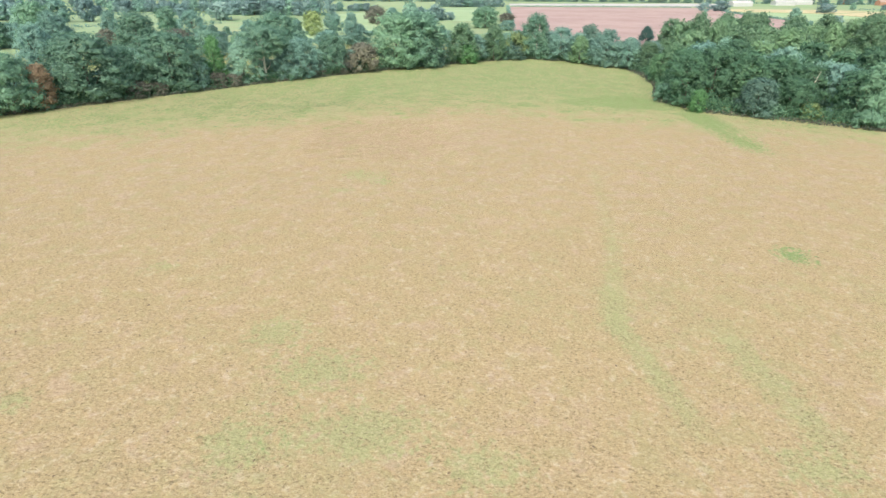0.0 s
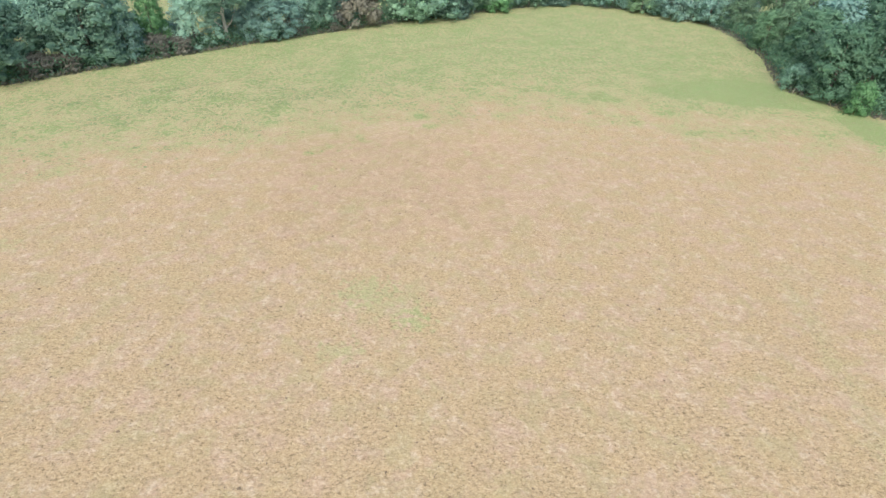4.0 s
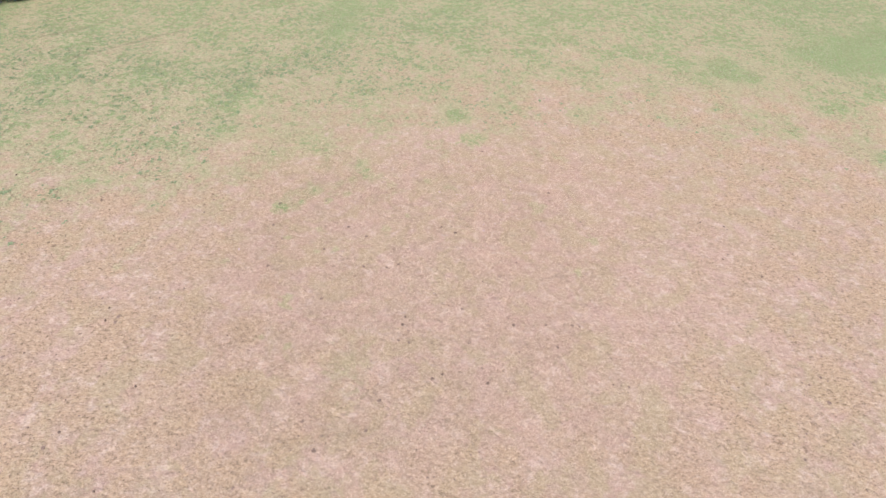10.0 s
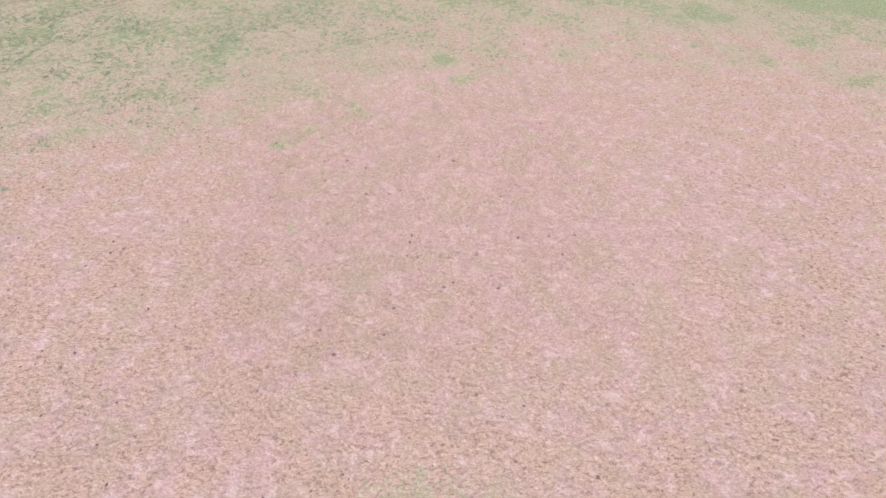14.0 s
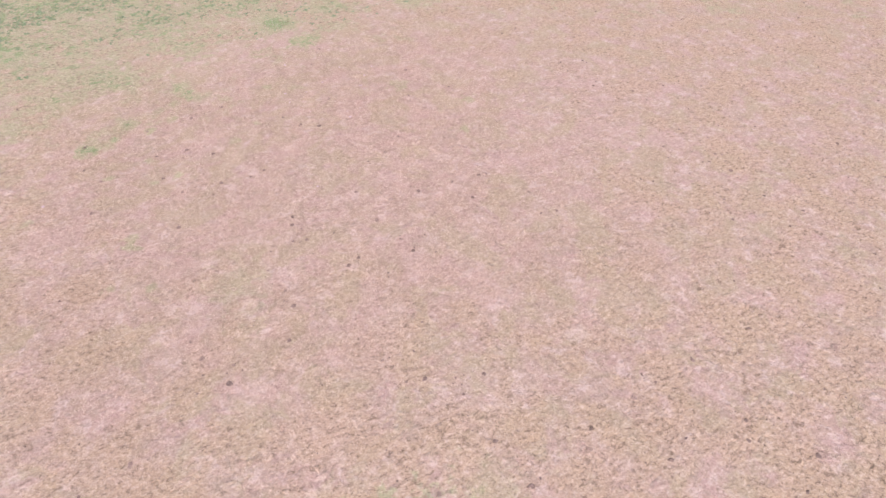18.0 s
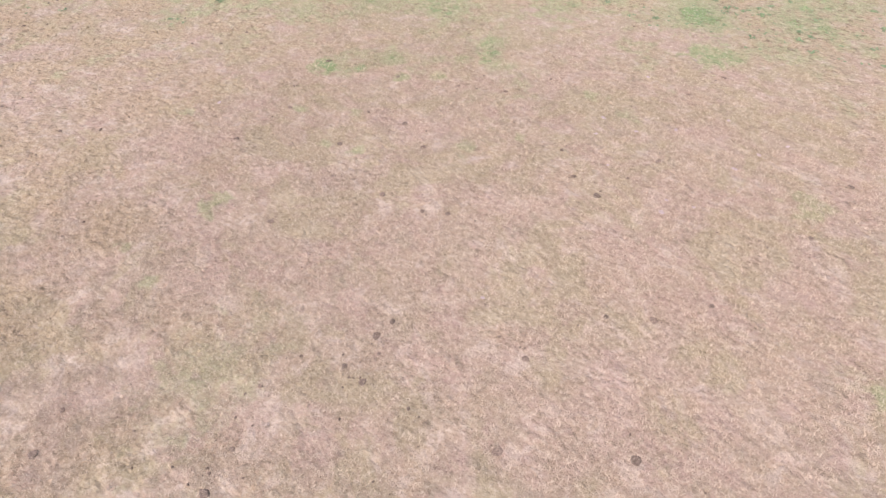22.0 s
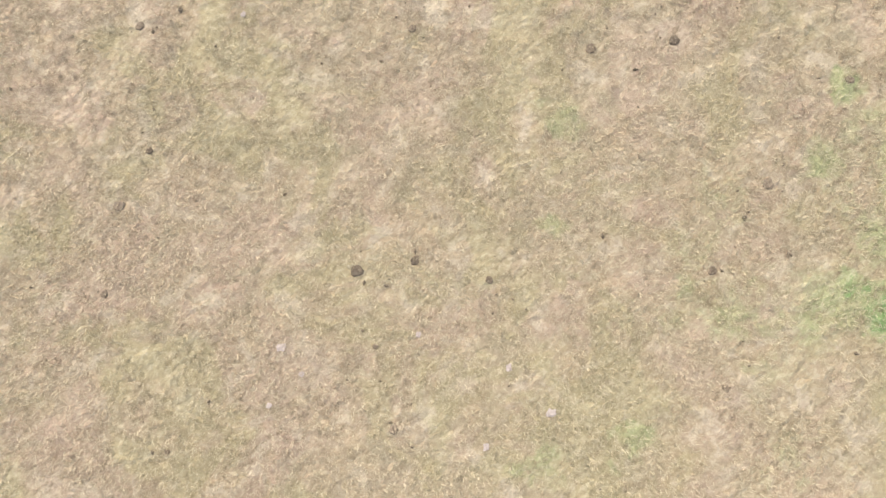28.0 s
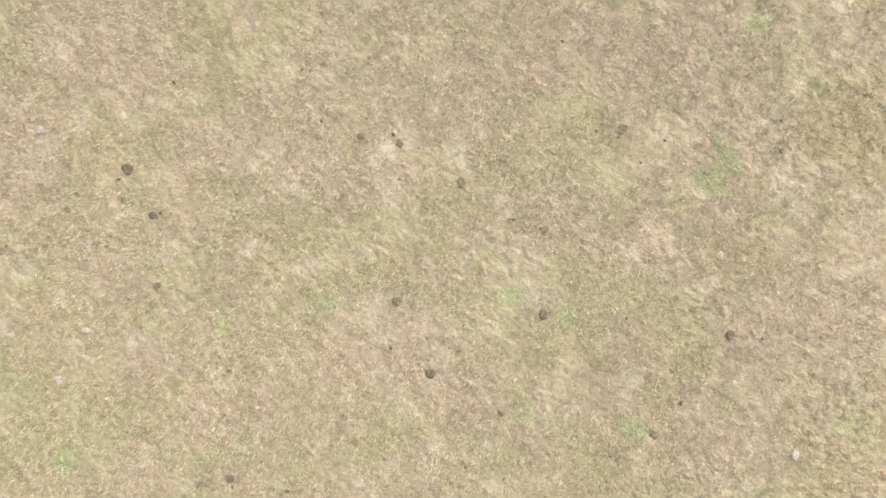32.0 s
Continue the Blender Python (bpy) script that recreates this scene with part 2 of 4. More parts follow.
    for ax, ay, bx, by in TROD:
        aside, ahead, length = along(m, x, y, ax, ay, bx, by)
        aside = m.math("ADD", aside, m.math("MULTIPLY", m.math("SUBTRACT", m.noise(p, 0.12, 3), 0.5), 5.0))
        on = m.math("MULTIPLY", m.ramp(m.math("ABSOLUTE", aside), 0.5, 0.1), m.math("MULTIPLY", m.ramp(ahead, -1.0, 3.0), m.ramp(ahead, length + 1, length - 3)))
        worn_line = m.math("MAXIMUM", on, worn_line)
    c = m.mix(m.math("MULTIPLY", worn_line, m.ramp(small, 0.35, 0.6, 0.1, 0.7)), c, (0.235, 0.225, 0.125))
    if not tufts:
        return c, green, fine, small, p
    c = m.mix(m.math("MULTIPLY", m.ramp(fine, 0.46, 0.36, 0.0, 0.34), m.ramp(stand, 0.0, 1.0, 0.55, 1.0)), c, THATCH_SHADE)
    c = m.mix(m.ramp(fine, 0.54, 0.64, 0.0, 0.4), c, PALE)
    return c, green, fine, small, p


TROD = ((-63.2, 34.3, -50, 45), (-54, 29.8, -36, 43), (-13, 60, 18, 76), (18, 76, 45, 90))
STRAW, TAN, ROSY, OLIVE, GREEN = (0.43, 0.365, 0.235), (0.41, 0.325, 0.215), (0.44, 0.325, 0.24), (0.365, 0.37, 0.195), (0.20, 0.32, 0.12)
GOLD, BLEACH, DULL = (0.45, 0.35, 0.205), (0.56, 0.475, 0.36), (0.335, 0.285, 0.185)
GOLDEN = (0.465, 0.34, 0.19)
SAGE, BLUSH = (0.38, 0.34, 0.18), (0.47, 0.35, 0.265)
THATCH_SHADE, PALE = (0.215, 0.165, 0.10), (0.60, 0.51, 0.36)


def ground_material():
    m = Nodes("pasture", 1.0)
    c, green, fine, small, p = field_colour(m)
    grain = m.noise(p, 22.0, 4, 0.75)
    c = m.mix(m.ramp(grain, 0.5, 0.28, 0.0, 0.2), c, THATCH_SHADE)
    # beyond the hedges: other pastures
    far = m.ramp(m.math("ADD", m.vec("DISTANCE", p, (0, 0, 0)), 0.0), 190.0, 215.0)
    cells = m.node("ShaderNodeTexVoronoi")
    cells.inputs["Scale"].default_value = 0.007
    m.link(p, cells.inputs["Vector"])
    sep = m.node("ShaderNodeSeparateColor")
    m.link(cells.outputs["Color"], sep.inputs[0])
    lea = m.mix(sep.outputs[0], (0.27, 0.39, 0.22), (0.34, 0.43, 0.26))
    lea = m.mix(m.ramp(m.noise(p, 0.05, 4), 0.4, 0.7, 0.0, 0.5), lea, (0.38, 0.38, 0.26))
    c = m.mix(far, c, lea)
    # tussocks: rounded heaps of dead grass with furrows between
    heap = m.node("ShaderNodeTexVoronoi", feature="SMOOTH_F1")
    heap.inputs["Scale"].default_value, heap.inputs["Smoothness"].default_value = 2.3, 0.35
    wobble = m.node("ShaderNodeTexNoise")
    wobble.inputs["Scale"].default_value, wobble.inputs["Detail"].default_value = 1.6, 3.0
    m.link(p, wobble.inputs["Vector"])
    m.link(m.vec("ADD", m.vec("MULTIPLY", p, (0.85, 1.15, 1.0)), m.vec("MULTIPLY", wobble.outputs["Color"], (0.9, 0.9, 0.0))), heap.inputs["Vector"])
    relief = m.math("MULTIPLY", m.math("SUBTRACT", 1.0, heap.outputs["Distance"]), m.ramp(small, 0.3, 0.6, 0.5, 1.3))
    m.bump(m.math("ADD", m.math("MULTIPLY", relief, 0.65), m.math("ADD", m.math("MULTIPLY", fine, 0.5), m.math("MULTIPLY", grain, 0.2))), 0.8, 0.12)
    return m.colour(c)


def grass_material():
    m = Nodes("grass_blade", 0.75)
    c, green, fine, small, p = field_colour(m, False)
    r = m.island()
    c = m.mix(m.ramp(r, 0.0, 0.2, 0.5, 0.0), c, THATCH_SHADE)
    c = m.mix(m.ramp(r, 0.25, 0.9, 0.0, 0.8), c, (0.66, 0.56, 0.395))
    return m.colour(c)


def tussock_material():
    m = Nodes("tussock_grass", 0.85)
    c, green, fine, small, p = field_colour(m, False)
    r = m.island()
    c = m.mix(m.ramp(r, 0.0, 0.3, 0.24, 0.0), c, THATCH_SHADE)
    c = m.mix(m.ramp(r, 0.5, 1.0, 0.0, 0.2), c, PALE)
    return m.colour(c)


def weed_material():
    m = Nodes("weed_leaf", 0.8)
    return m.colour(m.mix(m.island(), (0.15, 0.225, 0.11), (0.25, 0.33, 0.165)))


def plain(name, a, b, scale=3.0, roughness=0.85, bump=0.3, size=0.02, own=0.25):
    """Two tones mixed by noise at two scales, and a shift of its own for each object."""
    m = Nodes(name, roughness)
    co = m.node("ShaderNodeTexCoord").outputs["Object"]
    n, f = m.noise(co, scale, 4, 0.6), m.noise(co, scale * 9, 3, 0.7)
    c = m.mix(m.ramp(m.math("ADD", m.math("MULTIPLY", n, 0.65), m.math("MULTIPLY", f, 0.35)), 0.32, 0.68), a, b)
    k = m.math("ADD", m.math("MULTIPLY", m.own(), own), 1.0 - own / 2)
    c = m.mix(1.0, c, m.node_grey(k), "MULTIPLY") if own else c
    m.bump(f, bump, size)
    return m.colour(c)


def node_grey(self, k):
    n = self.node("ShaderNodeCombineXYZ")
    for s in n.inputs:
        self.link(k, s)
    return n.outputs[0]


Nodes.node_grey = node_grey


def leaf_material(name, a, b):
    """Leaves: two greens in lumps and by spray, a shift by tree, a sheen, and light that comes through."""
    m = Nodes(name, 0.5)
    m.bsdf.inputs["Specular IOR Level"].default_value = 0.4
    at = m.node("ShaderNodeTexCoord").outputs["Object"]
    lumps, tufts = m.noise(at, 0.35, 2), m.noise(at, 1.4, 3, 0.6)
    f = m.math("ADD", m.math("MULTIPLY", m.ramp(lumps, 0.3, 0.7), 0.4), m.math("ADD", m.math("MULTIPLY", m.ramp(tufts, 0.3, 0.7), 0.3), m.math("MULTIPLY", m.island(), 0.3)))
    c = m.mix(f, a, b)
    c = m.mix(m.ramp(m.own(), 0.55, 1.0, 0.0, 0.45), c, (b[0] * 1.06, b[1], b[2] * 0.86))
    k = m.math("ADD", m.math("MULTIPLY", m.own(), 0.35), 0.83)
    c = m.mix(1.0, c, m.node_grey(k), "MULTIPLY")
    m.colour(c)
    thin = m.node("ShaderNodeBsdfTranslucent")
    m.link(c, thin.inputs[0])
    both = m.node("ShaderNodeMixShader")
    both.inputs[0].default_value = 0.35
    m.link(m.bsdf.outputs[0], both.inputs[1])
    m.link(thin.outputs[0], both.inputs[2])
    m.link(both.outputs[0], m.tree.nodes["Material Output"].inputs[0])
    return m.mat


BARK = plain("bark", (0.13, 0.12, 0.105), (0.24, 0.225, 0.20), 2.0, 0.95, 0.8, 0.05)
PALE_BARK = plain("pale_bark", (0.44, 0.42, 0.38), (0.60, 0.58, 0.53), 2.0, 0.95, 0.8, 0.05)
DUNG = plain("dung", (0.155, 0.115, 0.08), (0.31, 0.24, 0.175), 9.0, 0.9, 0.8, 0.02, 0.5)
STONE = plain("stone", (0.44, 0.36, 0.31), (0.62, 0.52, 0.48), 9.0, 0.9, 0.5, 0.02)
TIMBER = plain("weathered_timber", (0.30, 0.27, 0.22), (0.48, 0.44, 0.37), 5.0, 0.9, 0.5, 0.01)
ROOF = plain("roof_tiles", (0.30, 0.215, 0.195), (0.40, 0.31, 0.285), 0.8, 0.85, 0.4, 0.05)
BRICK = plain("brickwork", (0.38, 0.20, 0.15), (0.50, 0.30, 0.22), 0.8, 0.9, 0.4, 0.03)
SHEET = plain("pale_sheet_metal", (0.45, 0.47, 0.50), (0.55, 0.56, 0.58), 0.4, 0.5, 0.2, 0.02)
GLASS = plain("window_glass", (0.03, 0.035, 0.04), (0.05, 0.055, 0.06), 1.0, 0.1, 0.0, 0.01)
SOIL = plain("ploughed_soil", (0.40, 0.285, 0.275), (0.49, 0.37, 0.36), 0.02, 1.0, 0.6, 0.3, 0)
STUBBLE = plain("stubble", (0.50, 0.43, 0.27), (0.60, 0.53, 0.36), 0.02, 1.0, 0.4, 0.2, 0)
MEADOW = plain("far_meadow", (0.34, 0.47, 0.28), (0.42, 0.53, 0.34), 0.02, 1.0, 0.4, 0.2, 0.4)
FLEECE = plain("pale_sheeting", (0.50, 0.48, 0.49), (0.58, 0.56, 0.57), 0.05, 0.7, 0.2, 0.1, 0)


# ---- ways to build ----
def mesh_of(name, verts, faces, material, smooth=False):
    me = bpy.data.meshes.new(name)
    me.from_pydata(verts, [], faces)
    me.materials.append(material)
    if smooth:
        me.polygons.foreach_set("use_smooth", [True] * len(me.polygons))
    me.update()
    return me


def triangles(name, verts, material):
    """A mesh from an array of loose triangles, n x 3 x 3."""
    n = len(verts)
    me = bpy.data.meshes.new(name)
    me.vertices.add(3 * n), me.loops.add(3 * n), me.polygons.add(n)
    me.vertices.foreach_set("co", np.ascontiguousarray(verts, np.float32).ravel())
    me.loops.foreach_set("vertex_index", np.arange(3 * n, dtype=np.int32))
    me.polygons.foreach_set("loop_start", np.arange(0, 3 * n, 3, dtype=np.int32))
    me.materials.append(material)
    me.update(calc_edges=True)
    return me


def part(name, data, material, parent, label=""):
    """One mesh object under a thing, from a bmesh or a mesh."""
    if isinstance(data, bmesh.types.BMesh):
        me = bpy.data.meshes.new(name)
        data.to_mesh(me)
        data.free()
        me.materials.append(material)
        data = me
    ob = new(name, data)
    ob.parent = parent
    return tagged(ob, label)


def tube(bm, points, radii, sides=8):
    """A tapered, bending tube."""
    rings = []
    for k, (q, r) in enumerate(zip(points, radii)):
        a, b = Vector(points[max(k - 1, 0)]), Vector(points[min(k + 1, len(points) - 1)])
        m = (b - a).to_track_quat("Z", "Y").to_matrix()
        rings.append([bm.verts.new(Vector(q) + m @ Vector((r * math.cos(t), r * math.sin(t), 0))) for t in np.linspace(0, 2 * math.pi, sides, endpoint=False)])
    for a, b in zip(rings, rings[1:]):
        for k in range(sides):
            bm.faces.new((a[k], a[(k + 1) % sides], b[(k + 1) % sides], b[k]))
    bm.faces.new(rings[0][::-1]), bm.faces.new(rings[-1])


def unit(v):
    return v / np.maximum(np.linalg.norm(v, axis=-1, keepdims=True), 1e-9)


# ---- ground ----
verts, faces = [], []
steps = [-4500, -1500, -500, -200, 0, 200, 500, 1500, 4500]
for y in steps:
    verts += [(x, y, 0.0) for x in steps]
for j in range(8):
    faces += [(9 * j + i, 9 * j + i + 1, 9 * j + i + 10, 9 * j + i + 9) for i in range(8)]
tagged(new("ground", mesh_of("ground", verts, faces, ground_material())), "parched pasture of straw and green grass", "ground", kind="structure")


def sheet(name, corners, z, material, label):
    n = len(corners)
    top = [(x, y, z) for x, y in corners]
    low = [(x, y, -0.2) for x, y in corners]
    sides = [(k, k + n, (k + 1) % n + n, (k + 1) % n) for k in range(n)]
    return tagged(new(name, mesh_of(name, top + low, [tuple(range(n))] + sides, material)), label, "field", kind="structure")


sheet("ploughed_field", [(60, 172), (120, 142), (215, 165), (300, 300), (372, 395), (378, 560), (428, 690), (125, 692), (82, 339)], 0.3, SOIL, "bare reddish ploughed field beyond the hedge")
sheet("pale_strip", [(134, 735), (455, 735), (505, 845), (142, 800)], 0.3, FLEECE, "pale covered crop strip in the distance")
sheet("stubble_field", [(432, 660), (400, 600), (500, 560), (590, 606), (570, 640)], 0.4, STUBBLE, "pale yellow stubble field far off")
sheet("stubble_strip", [(488, 538), (500, 490), (720, 560), (590, 600)], 0.4, STUBBLE, "pale yellow stubble field far off")
sheet("meadow_west", [(-313, 365), (-347, 462), (-211, 501), (-163, 364), (-213, 262), (-300, 300)], 0.2, MEADOW, "bright green meadow between far hedges")
sheet("meadow_middle", [(-91, 495), (-57, 536), (-24, 357), (-22, 270), (-66, 205), (-100, 250)], 0.2, MEADOW, "bright green meadow between far hedges")
sheet("meadow_north", [(28, 645), (84, 671), (60, 403), (26, 400)], 0.2, MEADOW, "bright green meadow between far hedges")
sheet("meadow_east", [(388, 505), (380, 420), (497, 480), (486, 536), (400, 590)], 0.2, MEADOW, "bright green meadow between far hedges")

# ---- trees ----
# distance haze is painted into the leaf colours: lighter and bluer, most in far
LEAVES = {
    "oak": leaf_material("oak_leaves", (0.114, 0.240, 0.196), (0.243, 0.414, 0.302)),
    "ash": leaf_material("ash_leaves", (0.157, 0.305, 0.280), (0.286, 0.465, 0.405)),
    "light": leaf_material("willow_leaves", (0.130, 0.247, 0.165), (0.227, 0.371, 0.230)),
    "dome": leaf_material("maple_leaves", (0.076, 0.183, 0.123), (0.158, 0.297, 0.181)),
    "blue": leaf_material("grey_green_leaves", (0.100, 0.198, 0.172), (0.176, 0.287, 0.239)),
    "bright": leaf_material("fresh_leaves", (0.121, 0.291, 0.132), (0.200, 0.408, 0.189)),
    "yellow": leaf_material("yellowing_leaves", (0.209, 0.297, 0.149), (0.309, 0.397, 0.194)),
    "brown": leaf_material("browning_leaves", (0.147, 0.161, 0.142), (0.239, 0.239, 0.200)),
    "rust": leaf_material("rusty_leaves", (0.280, 0.213, 0.154), (0.415, 0.318, 0.230)),
    "far": leaf_material("hazed_leaves", (0.163, 0.278, 0.300), (0.275, 0.407, 0.421)),
    "pine": leaf_material("pine_needles", (0.047, 0.129, 0.123), (0.087, 0.185, 0.169)),
}
SHAPES = {  # lobes, sprays, spray size, lobe radius, low end of the crown, pointedness
    "oak": (96, 7400, 0.275, 0.105, 0.06, 0.16), "ash": (80, 5600, 0.275, 0.10, 0.05, 0.32), "light": (84, 5800, 0.27, 0.09, 0.03, 0.42),
    "dome": (104, 6600, 0.275, 0.10, 0.01, 0.10), "pine": (34, 3000, 0.30, 0.13, 0.08, 0.55), "spire": (22, 1800, 0.28, 0.26, 0.06, 0.5),
    "tall": (66, 7000, 0.25, 0.105, 0.44, 0.22), "bush": (26, 1900, 0.27, 0.16, 0.0, 0.14), "wood": (34, 1900, 0.52, 0.14, 0.12, 0.22), "far": (18, 460, 0.92, 0.18, 0.0, 0.22),
}


def crown_mesh(name, shape, leaves, height, width, seed):
    """A crown of leaf sprays over lobes that fill an uneven outline, dark within."""
    g = np.random.default_rng(seed)
    lobes, sprays, size, radius, low, point = SHAPES[shape]
    rise = ((np.arange(lobes) + g.random(lobes)) / lobes) ** 0.85
    z = low + (0.97 - low) * rise
    reach = np.sqrt(np.clip(1 - (np.abs(2 * rise - 0.8) / 1.25) ** 2.6, 0.03, 1)) * (1 - point * rise ** 1.5)
    r = radius * (0.6 + 0.85 * g.random(lobes) ** 1.4) * (0.6 * width + 0.4 * min(width, height))
    turn = np.arange(lobes) * 2.4 + g.random(lobes) * 0.9
    uneven = 1.06 + 0.13 * np.sin(turn * 2 + seed) + 0.10 * np.sin(turn * 3 + 2 * seed + 5 * rise)
    span = np.maximum(0.5 * width * reach * uneven - 0.6 * r, 0.0) * (0.4 + 0.6 * np.sqrt(g.random(lobes)))
    c = np.stack([span * np.cos(turn), span * np.sin(turn), z * height], 1)
    c[:, 2] = np.clip(c[:, 2], r * 0.5, height - r * 0.8)
    many = int(sprays * 2.2)
    pick = g.choice(lobes, many, p=r**2 / (r**2).sum())
    d = unit(g.normal(size=(many, 3)) + (0, 0, 0.3))
    q = c[pick] + d * (r[pick] * (0.72 + 0.75 * g.random(many) ** 1.8))[:, None] * (1.12, 1.12, 0.7)
    q = q + g.normal(size=q.shape) * 0.02 * width
    gap = np.linalg.norm(q[:, None] - c[None], axis=2) / r[None]
    gap[np.arange(many), pick] = 9
    keep = (gap.min(1) > 0.68) & (q[:, 2] > 0.05)
    q, d = q[keep][:sprays], d[keep][:sprays]
    away = unit((q - (0, 0, 0.42 * height)) / (width, width, height))
    n = unit(0.55 * d + 0.75 * away + 0.45 * g.normal(size=q.shape))
    t = unit(np.cross(n, g.normal(size=q.shape)))
    b = np.cross(n, t)
    s = (size * (0.5 + 0.9 * g.random(len(q))))[:, None]
    p0, p1 = q - t * s, q + t * s - n * 0.3 * s
    p2, p3 = q + b * s * 0.62 - n * 0.15 * s, q - b * s * 0.62 - n * 0.15 * s
    tri = np.concatenate([np.stack([p0, p2, p1], 1), np.stack([p0, p1, p3], 1)])
    # the shaded inside of each lobe
    ball = bmesh.new()
    bmesh.ops.create_icosphere(ball, subdivisions=1, radius=1)
    faces_ = np.array([[v.co[:] for v in f.verts] for f in ball.faces])
    ball.free()
    core = (faces_[None] * (r * 0.70)[:, None, None, None] * (1.1, 1.1, 0.68) + c[:, None, None, :]).reshape(-1, 3, 3)
    core[:, :, 2] = np.maximum(core[:, :, 2], 0.02)
    return triangles(name, np.concatenate([tri, core]), leaves)


def trunk_mesh(height, girth, seed):
    g = random.Random(seed)
    bm = bmesh.new()
    bend = [g.uniform(-0.3, 0.3) for _ in range(6)]
    pts = [(bend[0] * k * 0.25, bend[1] * k * 0.25, height * 0.75 * k / 4 - 0.15) for k in range(5)]
    tube(bm, pts, [girth * f for f in (1.35, 1.0, 0.8, 0.55, 0.25)], 8)
    return bm, pts


def limb_mesh(start, height, width, girth, seed):
    g = random.Random(seed)
    bm = bmesh.new()
    a, reach = g.uniform(0, 6.283), width * g.uniform(0.2, 0.34)
    s = Vector(start)
    end = s + Vector((reach * math.cos(a), reach * math.sin(a), height * g.uniform(0.18, 0.3)))
    mid = s.lerp(end, 0.5) + Vector((0, 0, -0.05 * height))
    tube(bm, [s, mid, end], [girth * 0.5, girth * 0.35, girth * 0.12], 6)
    return bm


def make_tree(name, shape, leaf, height, width, seed, label, category="tree", limbs=4):
    tree = tagged(new(name), label, category)
    girth = 0.022 * height if shape != "bush" else 0.06
    bm, pts = trunk_mesh(height, girth, seed)
    bark = PALE_BARK if shape == "tall" else BARK
    trunk = part("trunk" if shape != "bush" else "stem", bm, bark, tree, "bare pale grey trunk" if shape == "tall" else "rough grey-brown trunk")
    for k in range(limbs):
        part("limb", limb_mesh(pts[1 + k % 3], height, width, girth, seed * 7 + k), bark, trunk)
    part("crown", crown_mesh("crown", shape, LEAVES[leaf], height, width, seed), LEAVES[leaf], tree)
    return tree


def plant(name, shape, leaf, rows, label, category="tree", group="", variants=2, size=(16.0, 15.0), limbs=4, seed=1):
    """Trees of one kind, each row: x, y, height, width."""
    bases = [make_tree(name, shape, leaf, *size, seed + 31 * k, label, category, limbs) for k in range(min(variants, len(rows)))]
    g = random.Random(seed)
    for k, (x, y, h, w) in enumerate(rows):
        m = Matrix.LocRotScale((x, y, 0), Euler((0, 0, g.uniform(0, 6.283))), (w / size[1], w / size[1], h / size[0]))
        if k < len(bases):
            bases[k].matrix_basis = m
            ob = bases[k]
        else:
            ob = copy_thing(bases[k % len(bases)], m)
            ob.matrix_basis = m
        tagged(ob, group=group)


plant("oak_tree", "oak", "oak", [(-109, 17, 17.0, 16.0), (-96.5, 35, 20.5, 23.0), (-90.5, 45, 15.9, 13.0), (-78, 52.5, 19.5, 20.5), (-56, 111, 22.5, 23.0), (-28.7, 92, 15.4, 12.2), (-3, 108, 22.3, 23.0), (8, 112, 23.1, 24.0), (65, 143, 20.7, 15.5), (137, 147, 15.8, 12.2), (-122, 123, 21.4, 20.4), (-63, 175, 10.4, 16.1), (57.5, 328, 16.0, 25.4), (136, 3, 17.8, 13.4)], "broad dark green oak tree in the hedge", group="hedgerow trees", variants=4, seed=3)
plant("ash_tree", "ash", "ash", [(-71, 56.5, 13.6, 10.2), (-58, 67, 15.3, 13.2), (-39.5, 80, 15.2, 14.8), (76, 135, 15.2, 17.3), (92, 114, 16.0, 16.1), (100, 106, 13.3, 10.6), (34, 132, 12, 12), (50, 143, 12, 12), (61, 147, 12, 12), (71, 143, 12, 12), (82, 135, 11, 11), (89, 125, 11, 11), (97, 112, 11, 10.5), (104, 101, 10, 10), (-118, 98, 9, 14), (-108, 90, 10, 13), (-130, 140, 8, 15), (-101, 72, 12, 13), (-88, 74, 10, 12), (30, 143, 12, 14), (45, 153, 12, 14), (58, 159, 12, 14), (75, 153, 12, 14), (87, 143, 12, 13), (96, 130, 12, 13), (105, 118, 12, 13), (110, 106, 12, 13), (-46, 77.5, 10, 10), (-34, 89, 10, 10), (-22, 97.5, 9, 11), (142, 80, 14.7, 16.4), (157, 75, 14.3, 15.4), (124, 71, 16.6, 11.2), (-151, 110, 22.6, 18.0), (-185, 218, 17.3, 13.0), (-141, 233, 17.0, 17.4), (-114, 184, 9.3, 15.7), (-90, 185, 14.6, 13.5), (-96, 147, 9.4, 13.9), (-33.5, 193, 18.4, 11.7), (-31, 195, 12.2, 19.4), (-41, 157, 11.8, 16.4), (-18.6, 342, 14.4, 13.9), (19, 158, 12.4, 15.9), (72, 302, 7.5, 13.6), (-128, 62, 21.0, 17.0)], "grey-green ash tree in the hedgerow", group="hedgerow trees", variants=4, seed=5)
plant("ash_tree", "tall", "oak", [(-51.5, 73.5, 20.3, 21.0)], "tall old tree with a bare pale forked trunk", group="hedgerow trees", variants=1, seed=8, size=(21.0, 20.0), limbs=6)
